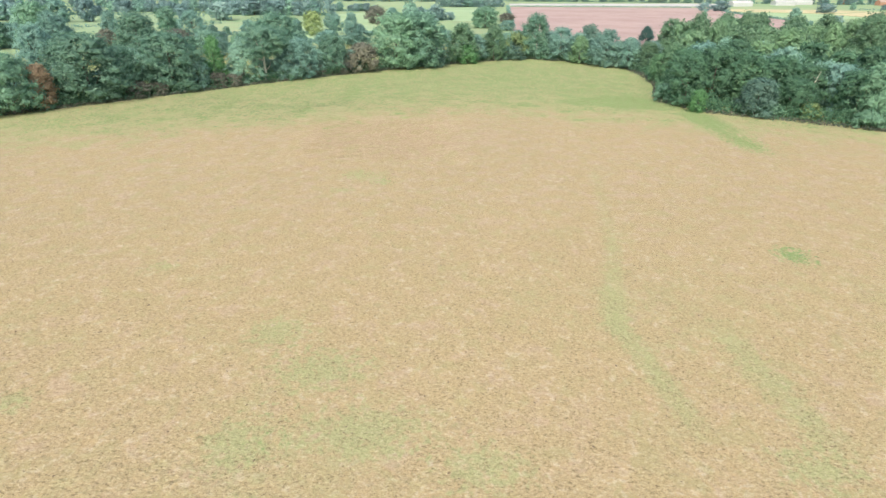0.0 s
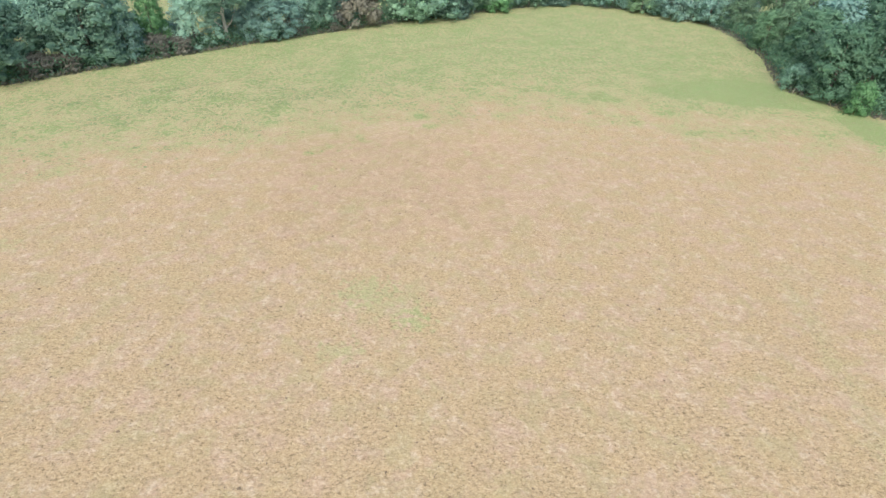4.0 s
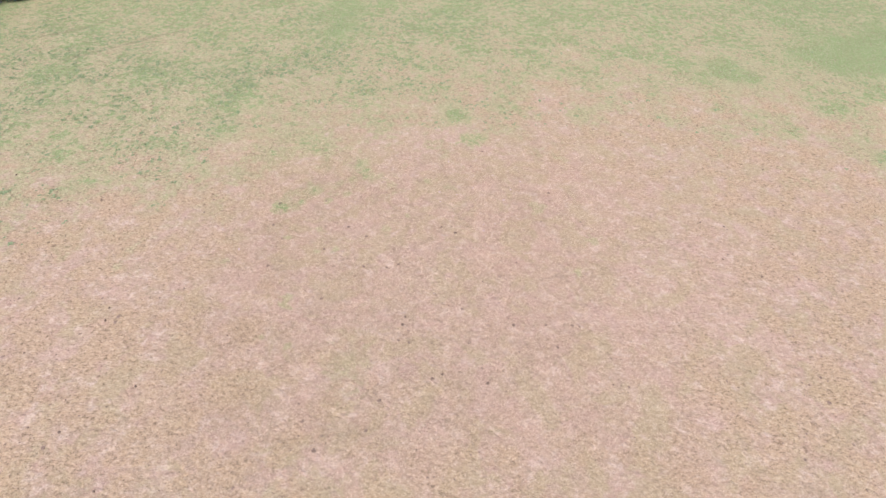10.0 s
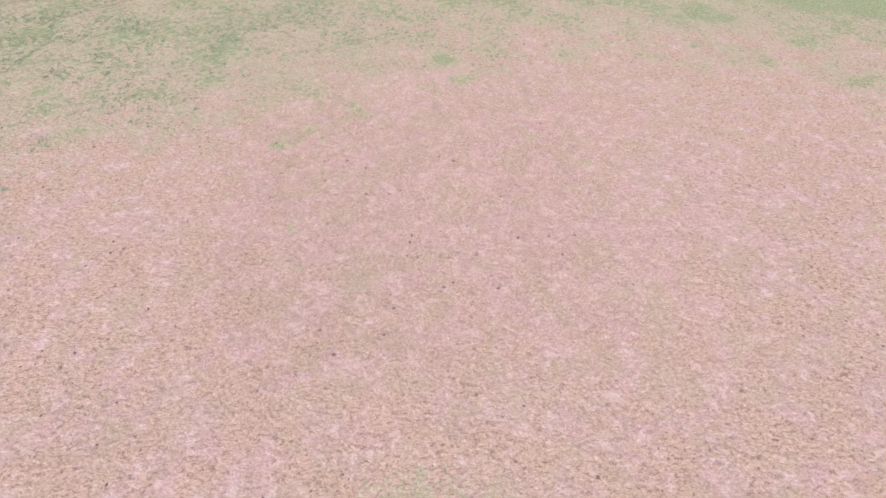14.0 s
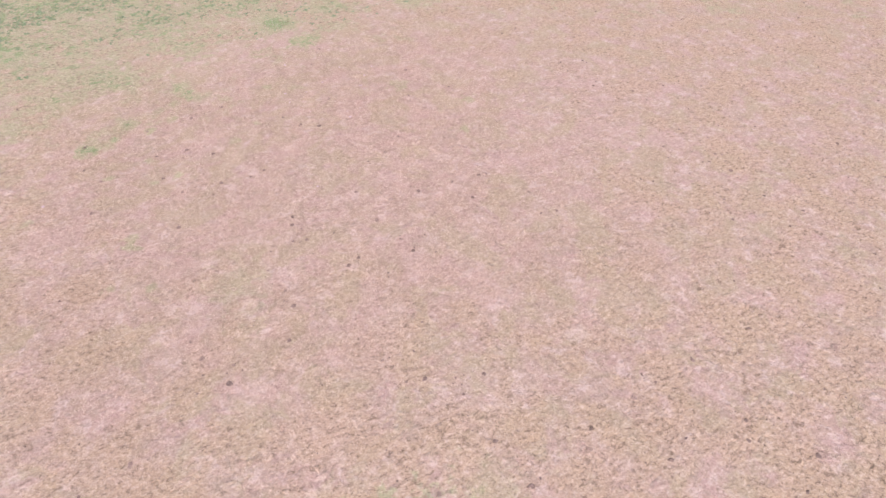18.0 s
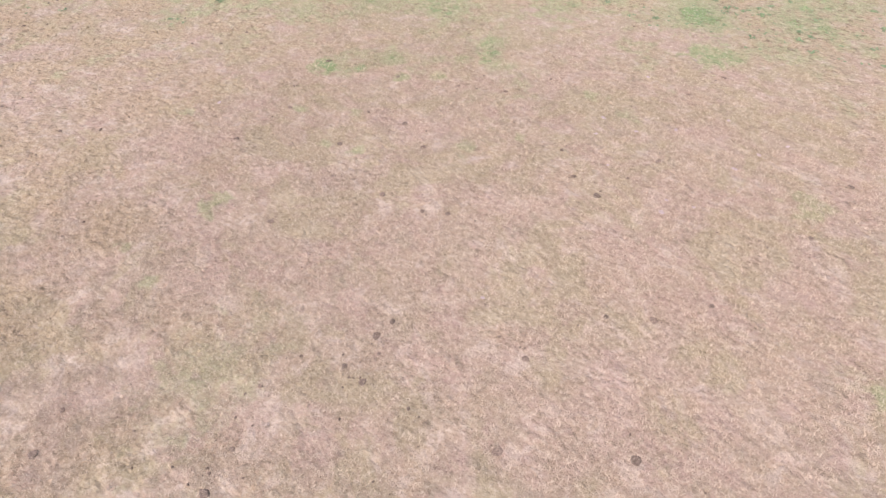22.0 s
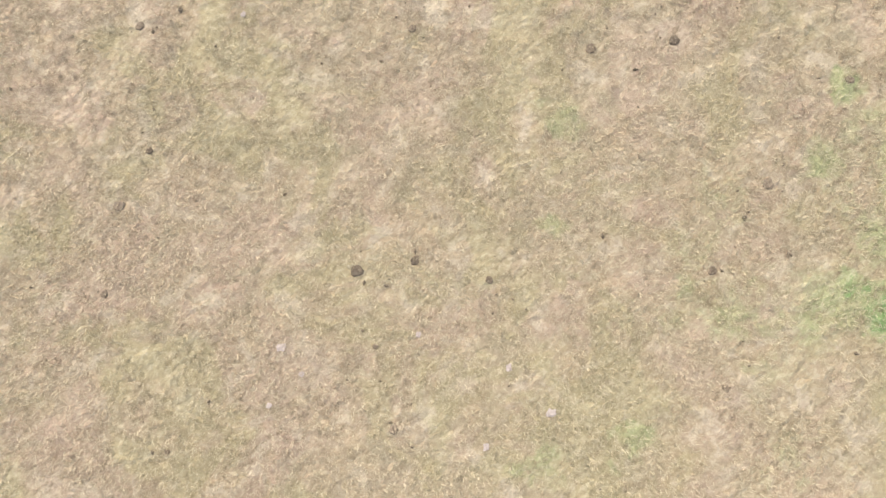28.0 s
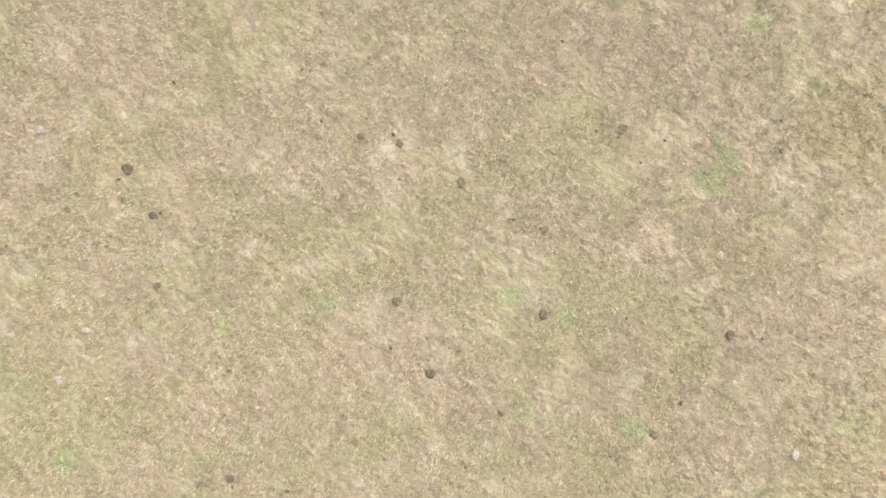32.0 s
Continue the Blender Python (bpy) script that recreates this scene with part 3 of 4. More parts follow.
plant("willow_tree", "light", "light", [(27, 126, 17.4, 18.5), (43, 133, 16.2, 13.8), (83, 124, 12.3, 12.5), (105, 97, 12.3, 12.8), (104, 69, 14.8, 10.5), (121.7, 90, 24.0, 13.6), (127, 85, 22.0, 13.2), (154, 114, 23.5, 10.5), (187, 129, 21.0, 16.7), (197, 122, 22.1, 16.9), (212, 112, 22.5, 17.5)], "light green willow-like tree with upswept boughs", group="hedgerow trees", variants=4, seed=11)
plant("lime_tree", "light", "bright", [(-67, 64, 17.3, 9.6)], "fresh bright green tree in the hedge", group="hedgerow trees", variants=1, seed=13)
plant("maple_tree", "dome", "dome", [(93.5, 31, 15.3, 13.5), (101, 30, 18.1, 15.5), (110, 29, 16.9, 14.5), (120, 26, 15.7, 14.0), (126, 20, 13.9, 13.0), (118, 14, 11.0, 10.5), (132, 8, 14.0, 13.1), (103, 55, 14.4, 14.4), (96, 41, 12.0, 11.0), (101, 72, 11.0, 10.0)], "dense rounded green tree at the wood's edge", group="trees of the wood", variants=4, seed=14)
plant("round_tree", "dome", "blue", [(107.5, 15, 10.7, 10.8)], "round blue-green tree at the wood's edge", group="trees of the wood", seed=19, size=(11.0, 11.0))
plant("pine_tree", "pine", "pine", [(150, 219, 9.6, 11.0)], "lone dark pine tree by the ploughed field", group="far trees", seed=23, size=(10.0, 11.0))
plant("poplar_tree", "spire", "ash", [(148, 143, 23.4, 4.0)], "narrow upright poplar above the wood", group="trees of the wood", seed=25, size=(24.0, 5.0))
plant("young_tree", "bush", "bright", [(29.5, 122, 8.7, 9.8), (92.5, 20, 6.9, 5.4)], "small fresh green young tree at the field edge", category="tree", group="field-edge bushes", variants=2, seed=29, size=(7.5, 8.0), limbs=2)
plant("bush", "bush", "yellow", [(55, 142, 12.5, 15.0), (121, 10, 4.9, 6.0), (-68, 258, 15.8, 16.0)], "yellowing bush at the field edge", "bush", "field-edge bushes", 3, (8.0, 9.0), 2, 33)
plant("bush", "bush", "brown", [(-86, 43, 4.8, 10.4), (-65, 60, 5.4, 7.3), (-60, 63, 4.6, 7.0), (-35, 85, 5.0, 8.5), (-24, 91.5, 5.0, 8.0), (-16, 96, 11.3, 13.0), (-80, 47, 4.2, 7.9), (-169, 182, 9.7, 12.5), (-136, 195, 8.8, 15.8), (-131, 173, 7.7, 12.2), (-34, 362, 14.6, 18.1), (84, 393, 8.1, 14.6), (-66, 202, 4.0, 9.0), (-25, 160, 5.5, 10.0)], "browning hawthorn bush in the hedge", "bush", "field-edge bushes", 4, (6.0, 8.5), 2, 37)
plant("bush", "bush", "oak", [(-80, 50, 4.4, 8.6), (-72, 51, 4.2, 7.0), (-41, 77, 5.0, 8.0), (1, 106, 6.0, 9.0), (50, 138, 6.5, 9.1), (69, 138, 6.4, 10.0), (88, 121, 6.1, 9.9), (103, 103, 6.5, 8.9), (88.5, 36, 5.6, 6.7), (111, 12.5, 4.0, 6.0), (130, -0, 4.8, 7.7), (-94, 34, 5.5, 8.1), (-105, 24, 6.0, 9.0)], "dark green bush at the foot of the hedge", "bush", "field-edge bushes", 4, (6.0, 8.5), 2, 41)
plant("rusty_tree", "oak", "rust", [(-104, 24, 12.9, 7.8)], "rust-brown dying tree in the hedge", group="hedgerow trees", seed=45, size=(13.0, 8.0))
plant("bush", "bush", "blue", [(90.5, 110.5, 5.5, 4.0), (12.7, 112, 8.3, 14.0), (53, 136, 6.6, 10.0), (96, 156, 14.9, 11.2), (103, 98, 4.0, 5.0)], "silvery grey-green bush at the field edge", "bush", "field-edge bushes", 3, (6.0, 7.0), 2, 47)

# a dead birch leaning out of the wood
birch = tagged(new("dead_birch"), "bare pale dead birch stem leaning out of the wood", "tree")
bm = bmesh.new()
tube(bm, [(0, 0, -0.1), (-0.3, -0.2, 4.0), (0.1, -0.3, 8.0), (0.9, -0.5, 11.5), (1.2, -0.6, 13.0)], [0.2, 0.15, 0.11, 0.07, 0.03], 8)
stem = part("trunk", bm, plain("birch_bark", (0.42, 0.40, 0.36), (0.58, 0.56, 0.51), 3.0, 0.9, 0.5, 0.02), birch)
for zz, dx, dz in ((8.0, -1.3, 1.6), (9.6, 1.6, 1.2), (10.8, -0.9, 1.4)):
    bm = bmesh.new()
    tube(bm, [(0.1 + 0.2 * (zz - 8), -0.35, zz), (0.1 + dx * 0.6, -0.5, zz + dz * 0.4), (0.1 + dx, -0.7, zz + dz)], [0.08, 0.05, 0.02], 6)
    part("limb", bm, BARK, stem)
birch.matrix_basis = pose(121.5, 14.0, 0)

# the wood behind its edge, thick with trees
g = random.Random(7)
inner = []
while len(inner) < 64:
    x, y = g.uniform(100, 250), g.uniform(-10, 150)
    if y > 40 - (x - 95) * 0.75 and x > 108 + max(0, y - 60) * 0.25 and all((x - a) ** 2 + (y - b) ** 2 > 64 for a, b, *_ in inner) and x - 108 > (30 - y) * 0.8:
        inner.append((x, y, g.uniform(13, 18) + (4 if y > 70 else 0), g.uniform(12, 17)))
deep = [t for t in inner if t[1] > 66]
front = [t for t in inner if t[1] <= 66]
plant("maple_tree", "wood", "dome", front[::2], "dense rounded green tree in the wood", group="trees of the wood", variants=2, seed=51)
plant("ash_tree", "wood", "ash", front[1::2], "grey-green ash tree in the wood", group="trees of the wood", variants=2, seed=53)
plant("willow_tree", "wood", "light", deep, "light green upswept tree in the wood", group="trees of the wood", variants=3, seed=55)

# hedgerow trees far beyond, along the lanes and field ends: from, to, how many, lowest and tallest
g = random.Random(8)
far = [(-306, 365, 18, 20), (-285, 372, 19, 19), (-268, 277, 20, 24), (-290, 300, 17, 20), (-163, 248, 18.2, 15.3), (-320, 449, 10, 16), (-315, 491, 7.2, 10), (-310, 529, 11, 17), (-276, 513, 12, 17),
       (-178, 398, 16.8, 23), (-203, 373, 15.5, 12), (-56, 266, 13.8, 13.6), (-87, 279, 10, 11), (-4.5, 387, 17.5, 16), (17.5, 401, 14.4, 15), (30.6, 414, 7.5, 13)]
LANES = ((-215, 485, -95, 478, 20, 13, 19), (-100, 560, -50, 566, 9, 7, 11), (-350, 520, -250, 545, 14, 8, 13), (-20, 402, 32, 412, 4, 8, 13), (26, 690, 112, 690, 14, 9, 13),
         (-190, 255, -70, 262, 7, 5, 10), (-135, 185, -60, 182, 14, 5, 9), (-440, 420, -330, 372, 12, 10, 18), (-620, 640, -120, 600, 40, 9, 15), (-800, 860, 120, 880, 70, 11, 18),
         (150, 905, 520, 880, 26, 9, 14), (520, 880, 1000, 790, 34, 9, 15), (-100, 1150, 1300, 1080, 80, 12, 20), (60, 420, 84, 640, 6, 4, 8), (-330, 200, -190, 170, 16, 9, 15), (600, 660, 900, 640, 10, 6, 12))
for x0, y0, x1, y1, n, low, tall in LANES:
    for k in range(n):
        f, h = (k + g.random()) / n, g.uniform(low, tall)
        far.append((x0 + (x1 - x0) * f + g.uniform(-3, 3), y0 + (y1 - y0) * f + g.uniform(-6, 6), h, h * g.uniform(0.85, 1.5)))
far += [(390, 605, 12.6, 24), (372, 612, 10, 18), (380, 434, 12.2, 12.7), (505, 573, 11.5, 20), (376, 367, 8.2, 15.4), (520, 585, 9, 16)]
near_far, back_far = [t for t in far if t[1] < 330], [t for t in far if t[1] >= 330]
plant("oak_tree", "wood", "oak", near_far[::2], "dark green tree in a far hedgerow", group="far trees", variants=3, seed=61, size=(12.0, 13.0), limbs=0)
plant("ash_tree", "wood", "ash", near_far[1::2], "grey-green tree in a far hedgerow", group="far trees", variants=3, seed=63, size=(12.0, 13.0), limbs=0)
# the haze over these trees lies in their leaf colour
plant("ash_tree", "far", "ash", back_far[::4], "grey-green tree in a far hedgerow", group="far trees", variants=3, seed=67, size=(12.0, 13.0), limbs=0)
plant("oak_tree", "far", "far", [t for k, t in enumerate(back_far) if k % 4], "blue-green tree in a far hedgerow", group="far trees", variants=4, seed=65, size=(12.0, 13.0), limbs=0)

HEDGES = ((125, 698, 428, 695, 500), (428, 695, 379, 562, 300), (379, 562, 373, 395, 400), (373, 395, 300, 300, 200), (82, 339, 125, 692, 400), (-300, 298, -165, 362, 300), (-347, 464, -211, 503, 300), (-100, 250, -66, 203, 200), (-66, 203, -22, 268, 200), (-190, 255, -70, 262, 300))
gh = np.random.default_rng(77)
line = []
for x0, y0, x1, y1, n in HEDGES + tuple((a, b, c, d, 40 * n) for a, b, c, d, n, *_ in LANES):
    n = int(2.2 * n)
    f = gh.random(n)
    line.append(np.stack([x0 + (x1 - x0) * f, y0 + (y1 - y0) * f], 1) + gh.normal(size=(n, 2)) * 1.2)
far_hedge = np.concatenate(line)

# ---- the field's edge ----
EDGE = [(-190, -40), (-150, -15), (-113, 14), (-90, 34), (-67, 54), (-46, 73), (-26, 88), (-3, 105), (22, 121), (57, 141), (80, 130), (100, 108), (101, 88), (98, 66), (87, 36), (95, 19), (115, 8), (133, -4), (190, -38)]


def along_edge(n, seed, inward, spread):
    """Points strewn along the field's edge, moved into the field by inward and strewn outward."""
    g = np.random.default_rng(seed)
    e = np.array(EDGE, float)
    step = np.diff(e, axis=0)
    length = np.linalg.norm(step, axis=1)
    k = g.choice(len(step), n, p=length / length.sum())
    side = np.stack([-step[k, 1], step[k, 0]], 1) / length[k, None]
    return e[k] + step[k] * g.random((n, 1)) + side * (g.random((n, 1)) * spread - inward), g


def strewn(name, q, g, size, lift, material, label, category):
    """Loose leaf sprays heaped at the given points up to a height."""
    n = len(q)
    c = np.column_stack([q, lift * (0.04 + g.random(n) ** 1.4)])
    nrm = unit(g.normal(size=(n, 3)) + (0, 0, 0.6))
    t = unit(np.cross(nrm, g.normal(size=(n, 3))))
    b = np.cross(nrm, t)
    s = (size * (0.5 + g.random(n)))[:, None]
    tri = np.concatenate([np.stack([c - t * s, c + b * s * 0.6, c + t * s], 1), np.stack([c - t * s, c + t * s, c - b * s * 0.6], 1)])
    tri[:, :, 2] = np.maximum(tri[:, :, 2], 0.0)
    return tagged(new(name, triangles(name, tri, material)), label, category, kind="stuff")


rowq, g2 = along_edge(40, 70, -10.0, 8.0)
second = [(x, y, 5 + 4 * g2.random(), 8 + 4 * g2.random()) for x, y in rowq if x < 92]
plant("ash_tree", "wood", "ash", second[::2], "grey-green tree behind the hedge", group="trees behind the hedge", variants=2, seed=57)
plant("oak_tree", "wood", "oak", second[1::2], "dark green tree behind the hedge", group="trees behind the hedge", variants=2, seed=59)

q, g2 = along_edge(60000, 71, 0.5, 8.0)
strewn("undergrowth", q, g2, 0.30, 3.4, LEAVES["dome"], "dark tangled bramble undergrowth under the hedge", "undergrowth")
strewn("far_hedges", far_hedge, gh, 0.8, 2.2, LEAVES["ash"], "low clipped hedges between the far meadows", "hedge")
# brown growth set into the field, doubling as the shaded strip beside the hedge
q, g2 = along_edge(14000, 72, 1.6, 3.2)
strewn("edge_growth", q, g2, 0.26, 0.9, LEAVES["brown"], "brownish nettles and dry stalks, also standing in for shade along the hedge", "undergrowth")

# fence posts by the wood
post = tagged(new("fence_post"), "weathered grey wooden fence post", "fence post", "posts by the wood")
bm = bmesh.new()
tube(bm, [(0, 0, -0.1), (0.01, 0, 0.6), (0.02, 0.01, 1.2)], [0.08, 0.075, 0.065], 8)
part("shaft", bm, TIMBER, post)
spots = [(86.2, 37.5), (86.8, 33.0), (88.6, 29.2), (90.4, 25.6), (93.0, 21.8), (96.5, 18.2), (101.0, 15.4), (106.0, 12.6)]
for k, (x, y) in enumerate(spots):
    m = pose(x, y, 0, 4 * math.sin(k * 3), 4 * math.cos(k * 5), k * 40)
    if k:
        copy_thing(post, m)
    else:
        post.matrix_basis = m


# ---- farm buildings in the distance ----
def block(x0, y0, z0, x1, y1, z1):
    bm = bmesh.new()
    bmesh.ops.create_cube(bm, size=1)
    bmesh.ops.transform(bm, matrix=Matrix.Translation(((x0 + x1) / 2, (y0 + y1) / 2, (z0 + z1) / 2)) @ Matrix.Diagonal((x1 - x0, y1 - y0, z1 - z0, 1)), verts=bm.verts)
    bmesh.ops.bevel(bm, geom=bm.edges[:], offset=0.04, segments=1, affect="EDGES")
    return bm


def gable(length, depth, low, high, over=0.4, thick=0.25):
    bm = bmesh.new()
    x, y = length / 2 + over, depth / 2 + over
    ring = [(-y, low - 0.2), (0, high), (y, low - 0.2), (y, low - 0.2 - thick), (0, high - thick), (-y, low - 0.2 - thick)]
    a, b = [[bm.verts.new((s * x, yy, zz)) for yy, zz in ring] for s in (-1, 1)]
    for k in range(6):
        bm.faces.new((a[k], a[(k + 1) % 6], b[(k + 1) % 6], b[k]))
    for r in (a, b):
        bm.faces.new((r[0], r[1], r[4], r[5])), bm.faces.new((r[1], r[2], r[3], r[4]))
    return bm


def gable_walls(length, depth, low, high):
    bm = bmesh.new()
    ring = [(-depth / 2, 0), (depth / 2, 0), (depth / 2, low), (0, high - 0.3), (-depth / 2, low)]
    a, b = [[bm.verts.new((s * length / 2, yy, zz)) for yy, zz in ring] for s in (-1, 1)]
    for k in range(5):
        bm.faces.new((a[k], a[(k + 1) % 5], b[(k + 1) % 5], b[k]))
    bm.faces.new(a), bm.faces.new(b)
    return bm


def house(name, length, depth, low, high, wall, roof, windows, label, category):
    h = tagged(new(name), label, category)
    part("wall", gable_walls(length, depth, low, high), wall, h)
    top = part("roof", gable(length, depth, low, high), roof, h)
    if windows:
        part("chimney", block(length * 0.3, -0.5, high - 0.8, length * 0.3 + 0.9, 0.4, high + 1.1), BRICK, top)
    for k in range(windows):
        x = (k % 4 - 1.5) * length / 4.6
        z = 1.0 + 2.6 * (k // 4)
        w = part("window", block(x - 0.55, -depth / 2 - 0.06, z, x + 0.55, -depth / 2 + 0.05, z + 1.2), TIMBER, h)
        part("pane", block(x - 0.45, -depth / 2 - 0.09, z + 0.1, x + 0.45, -depth / 2 - 0.05, z + 1.1), GLASS, w)
    return h


red = house("house", 15, 9, 5.4, 9.2, BRICK, ROOF, 8, "red-brick house with a red tiled roof", "house")
red.matrix_basis = pose(770, 822, 0, 0, 0, 15)
tagged(red, group="far houses")
for x, y, r in ((700, 862, 30), (735, 850, 8), (815, 850, 60)):
    copy_thing(red, pose(x, y, 0, 0, 0, r))
barn = house("barn", 34, 14, 5.0, 8.0, SHEET, SHEET, 0, "long pale metal barn in the distance", "barn")
barn.matrix_basis = pose(496, 757, 0, 0, 0, 10)
tagged(barn, group="far barns")
for x, y, r in ((640, 831, 14), (590, 800, 4)):
    copy_thing(barn, pose(x, y, 0, 0, 0, r))

# ---- on the pasture ----
PATS_SOUTH = [(19.4, -45.2), (21.1, -43.2), (15.1, -39.5), (21.2, -38.9), (2.2, -38.5), (3.6, -37.1), (11.1, -35.2), (12.8, -34.9), (15.7, -34.6), (3.0, -34.4), (-2.3, -34.3), (5.3, -32.0), (12.8, -31.9), (2.6, -31.4), (4.2, -30.7), (2.6, -30.3), (1.0, -29.7), (-0.0, -29.5), (-16.4, -29.1), (-14.1, -28.4), (1.1, -27.8), (-0.8, -27.7), (2.3, -26.1), (-9.0, -25.8), (-10.3, -24.7), (-8.6, -24.7), (-5.4, -24.3), (-10.2, -23.6), (-10.7, -22.2), (-0.0, -22.0), (-4.6, -21.9), (1.7, -21.6), (-4.9, -21.4), (5.3, -21.1), (15.1, -20.7), (-4.8, -20.5), (13.9, -20.5), (3.9, -20.4), (-0.5, -20.0), (0.3, -19.6), (5.2, -19.3), (3.5, -19.0), (-5.5, -18.4), (14.2, -18.1)]
PATS_MIDDLE = [(9.9, -18.0), (6.7, -17.5), (10.0, -17.0), (-5.0, -16.8), (-0.6, -16.7), (-2.5, -16.6), (2.6, -16.6), (-3.4, -16.4), (-17.8, -16.0), (-2.6, -15.4), (12.2, -14.9), (11.6, -14.8), (9.3, -14.8), (6.5, -14.8), (-3.1, -14.8), (-2.9, -14.0), (-14.9, -13.8), (2.1, -13.1), (0.9, -12.7), (-10.5, -12.0), (16.2, -10.2), (4.1, -10.0), (5.7, -9.3), (-4.9, -8.3), (-16.1, -8.2), (-9.9, -8.2), (-7.1, -8.2), (-3.8, -7.9), (7.5, -7.6), (-11.1, -6.0), (-15.5, -4.6), (-7.2, -4.2), (1.7, -3.6), (8.7, -3.1), (-11.4, -2.9), (-9.1, -2.9), (0.3, -2.8), (-16.7, -2.7), (14.7, -1.9), (10.6, -1.9), (2.6, -1.7), (-0.9, -1.1), (3.6, 0.3), (-16.7, 0.5)]
PATS_NORTH = [(-11.9, 1.0), (-8.3, 1.7), (-7.2, 2.0), (-5.6, 2.5), (12.0, 2.6), (-3.8, 5.0), (3.7, 7.1), (5.2, 9.9)]
PATS_WEST = [(-31.9, -34.4), (-31.6, -39.7), (-31.3, -41.0), (-27.7, -65.3), (-26.9, -45.9), (-26.5, -36.0), (-26.1, -40.9), (-25.3, -49.2), (-24.3, -54.5), (-23.7, -73.4), (-23.7, -65.4), (-22.7, -55.4), (-22.4, -48.5), (-22.1, -45.6), (-22.0, -68.5), (-21.5, -48.0), (-19.4, -70.0), (-18.8, -50.4), (-18.5, -70.7), (-18.5, -69.4), (-17.9, -68.3), (-16.4, -65.9), (-14.3, -65.0), (-14.0, -40.1), (-12.7, -39.7), (-12.4, -60.6), (-11.5, -72.3), (-11.3, -60.7), (-10.2, -41.3), (-8.7, -62.2), (-8.2, -49.0), (-7.0, -63.2), (-4.1, -50.2), (-4.0, -75.6), (-4.0, -41.8), (-3.6, -48.5), (-3.5, -65.0), (-2.9, -68.2), (-1.9, -37.6)]
PATS_EAST = [(-1.2, -50.3), (-0.6, -77.2), (0.3, -48.9), (0.5, -73.3), (1.0, -43.5), (2.9, -47.8), (3.0, -40.1), (3.4, -62.9), (4.3, -46.1), (4.6, -75.5), (5.8, -76.6), (6.3, -69.7), (8.1, -50.5), (9.1, -62.7), (9.4, -67.0), (9.8, -73.1), (10.1, -76.2), (10.6, -70.7), (11.6, -44.2), (12.6, -76.4), (14.0, -72.7), (14.0, -44.3), (15.8, -38.6), (16.6, -45.5), (17.3, -50.1), (17.8, -41.5), (19.5, -73.5), (20.1, -64.4), (22.7, -47.4), (25.3, -77.8), (25.3, -39.9), (28.6, -40.6), (29.9, -41.6), (30.0, -72.2), (30.6, -50.3), (30.9, -75.3), (32.4, -44.8), (35.4, -76.9), (38.4, -68.2)]
g = random.Random(19)


def pat_mesh(k):
    """A dried pat: a low lumpy disc with a sunken, ringed top."""
    r = random.Random(k)
    bm = bmesh.new()
    rings = []
    for radius, z in ((0.175, -0.01), (0.168, 0.012), (0.135, 0.025), (0.08, 0.017), (0.03, 0.022)):
        rings.append([bm.verts.new((radius * (1 + 0.18 * math.sin(2 * a + k) + 0.09 * math.sin(5 * a + 2 * k)) * r.uniform(0.9, 1.1) * math.cos(a),
                                    radius * (1 + 0.14 * math.sin(3 * a + k)) * r.uniform(0.9, 1.1) * math.sin(a), z + r.uniform(-0.005, 0.005))) for a in np.linspace(0, 6.283, 14, endpoint=False)])
    for a, b in zip(rings, rings[1:]):
        for i in range(14):
            bm.faces.new((a[i], a[(i + 1) % 14], b[(i + 1) % 14], b[i]))
    bm.faces.new(rings[-1])
    me = bpy.data.meshes.new("dung_pat")
    bm.to_mesh(me)
    bm.free()
    me.materials.append(DUNG)
    me.polygons.foreach_set("use_smooth", [True] * len(me.polygons))
    return me


pat_meshes = [pat_mesh(k) for k in range(7)]
strays = []
while len(strays) < 120:
    x, y = g.gauss(3, 34), g.gauss(-42, 28)
    if -118 < y < 14 and (y < -82 or (abs(x) > 26 and y > -30) or abs(x) > 48):
        strays.append((x, y))
for k, (x, y) in enumerate(PATS_SOUTH + PATS_MIDDLE + PATS_NORTH + PATS_WEST + PATS_EAST + strays):
    ob = new("dung_pat", pat_meshes[k % 7])
    s = 0.38 + 0.6 * g.random() ** 1.4
    ob.matrix_basis = Matrix.LocRotScale((x, y, 0.012), Euler((0, 0, g.uniform(0, 6.283))), (s, s * g.uniform(0.8, 1.1), 1))
    tagged(ob, "dark brown dried dung pat on the grass", "dung pat", "dung pats")


def stone_mesh(k):
    bm = bmesh.new()
    bmesh.ops.create_icosphere(bm, subdivisions=2, radius=0.13)
    for v in bm.verts:
        n = noise.noise(v.co * 9 + Vector((k * 3.1, 0, 0)))
        v.co *= 1 + 0.9 * n
        v.co.x *= 1.25
        v.co.z *= 0.13
    me = bpy.data.meshes.new("stone")
    bm.to_mesh(me)
    bm.free()
    me.materials.append(STONE)
    return me


stone_meshes = [stone_mesh(k) for k in range(4)]
for k, (x, y) in enumerate([(4.6, -2.4), (2.0, 2.2), (-19.3, -6.1), (0.1, 2.6), (5.8, -2.3), (0.2, 1.0), (3.8, 3.3), (4.6, -3.3), (-0.4, -11.4), (6.1, 5.5), (7.9, 3.1), (7.0, 1.4), (1.5, -1.2), (9.1, 4.5), (1.2, 7.9)]):
    ob = new("stone", stone_meshes[k % 4])
    ob.matrix_basis = pose(x, y, 0.035, 0, 0, k * 47) @ Matrix.Diagonal((*([0.48 + 0.11 * (k % 4)] * 3), 1))
    tagged(ob, "pale grey stone half sunk in dry grass", "stone", "stones in the pasture")


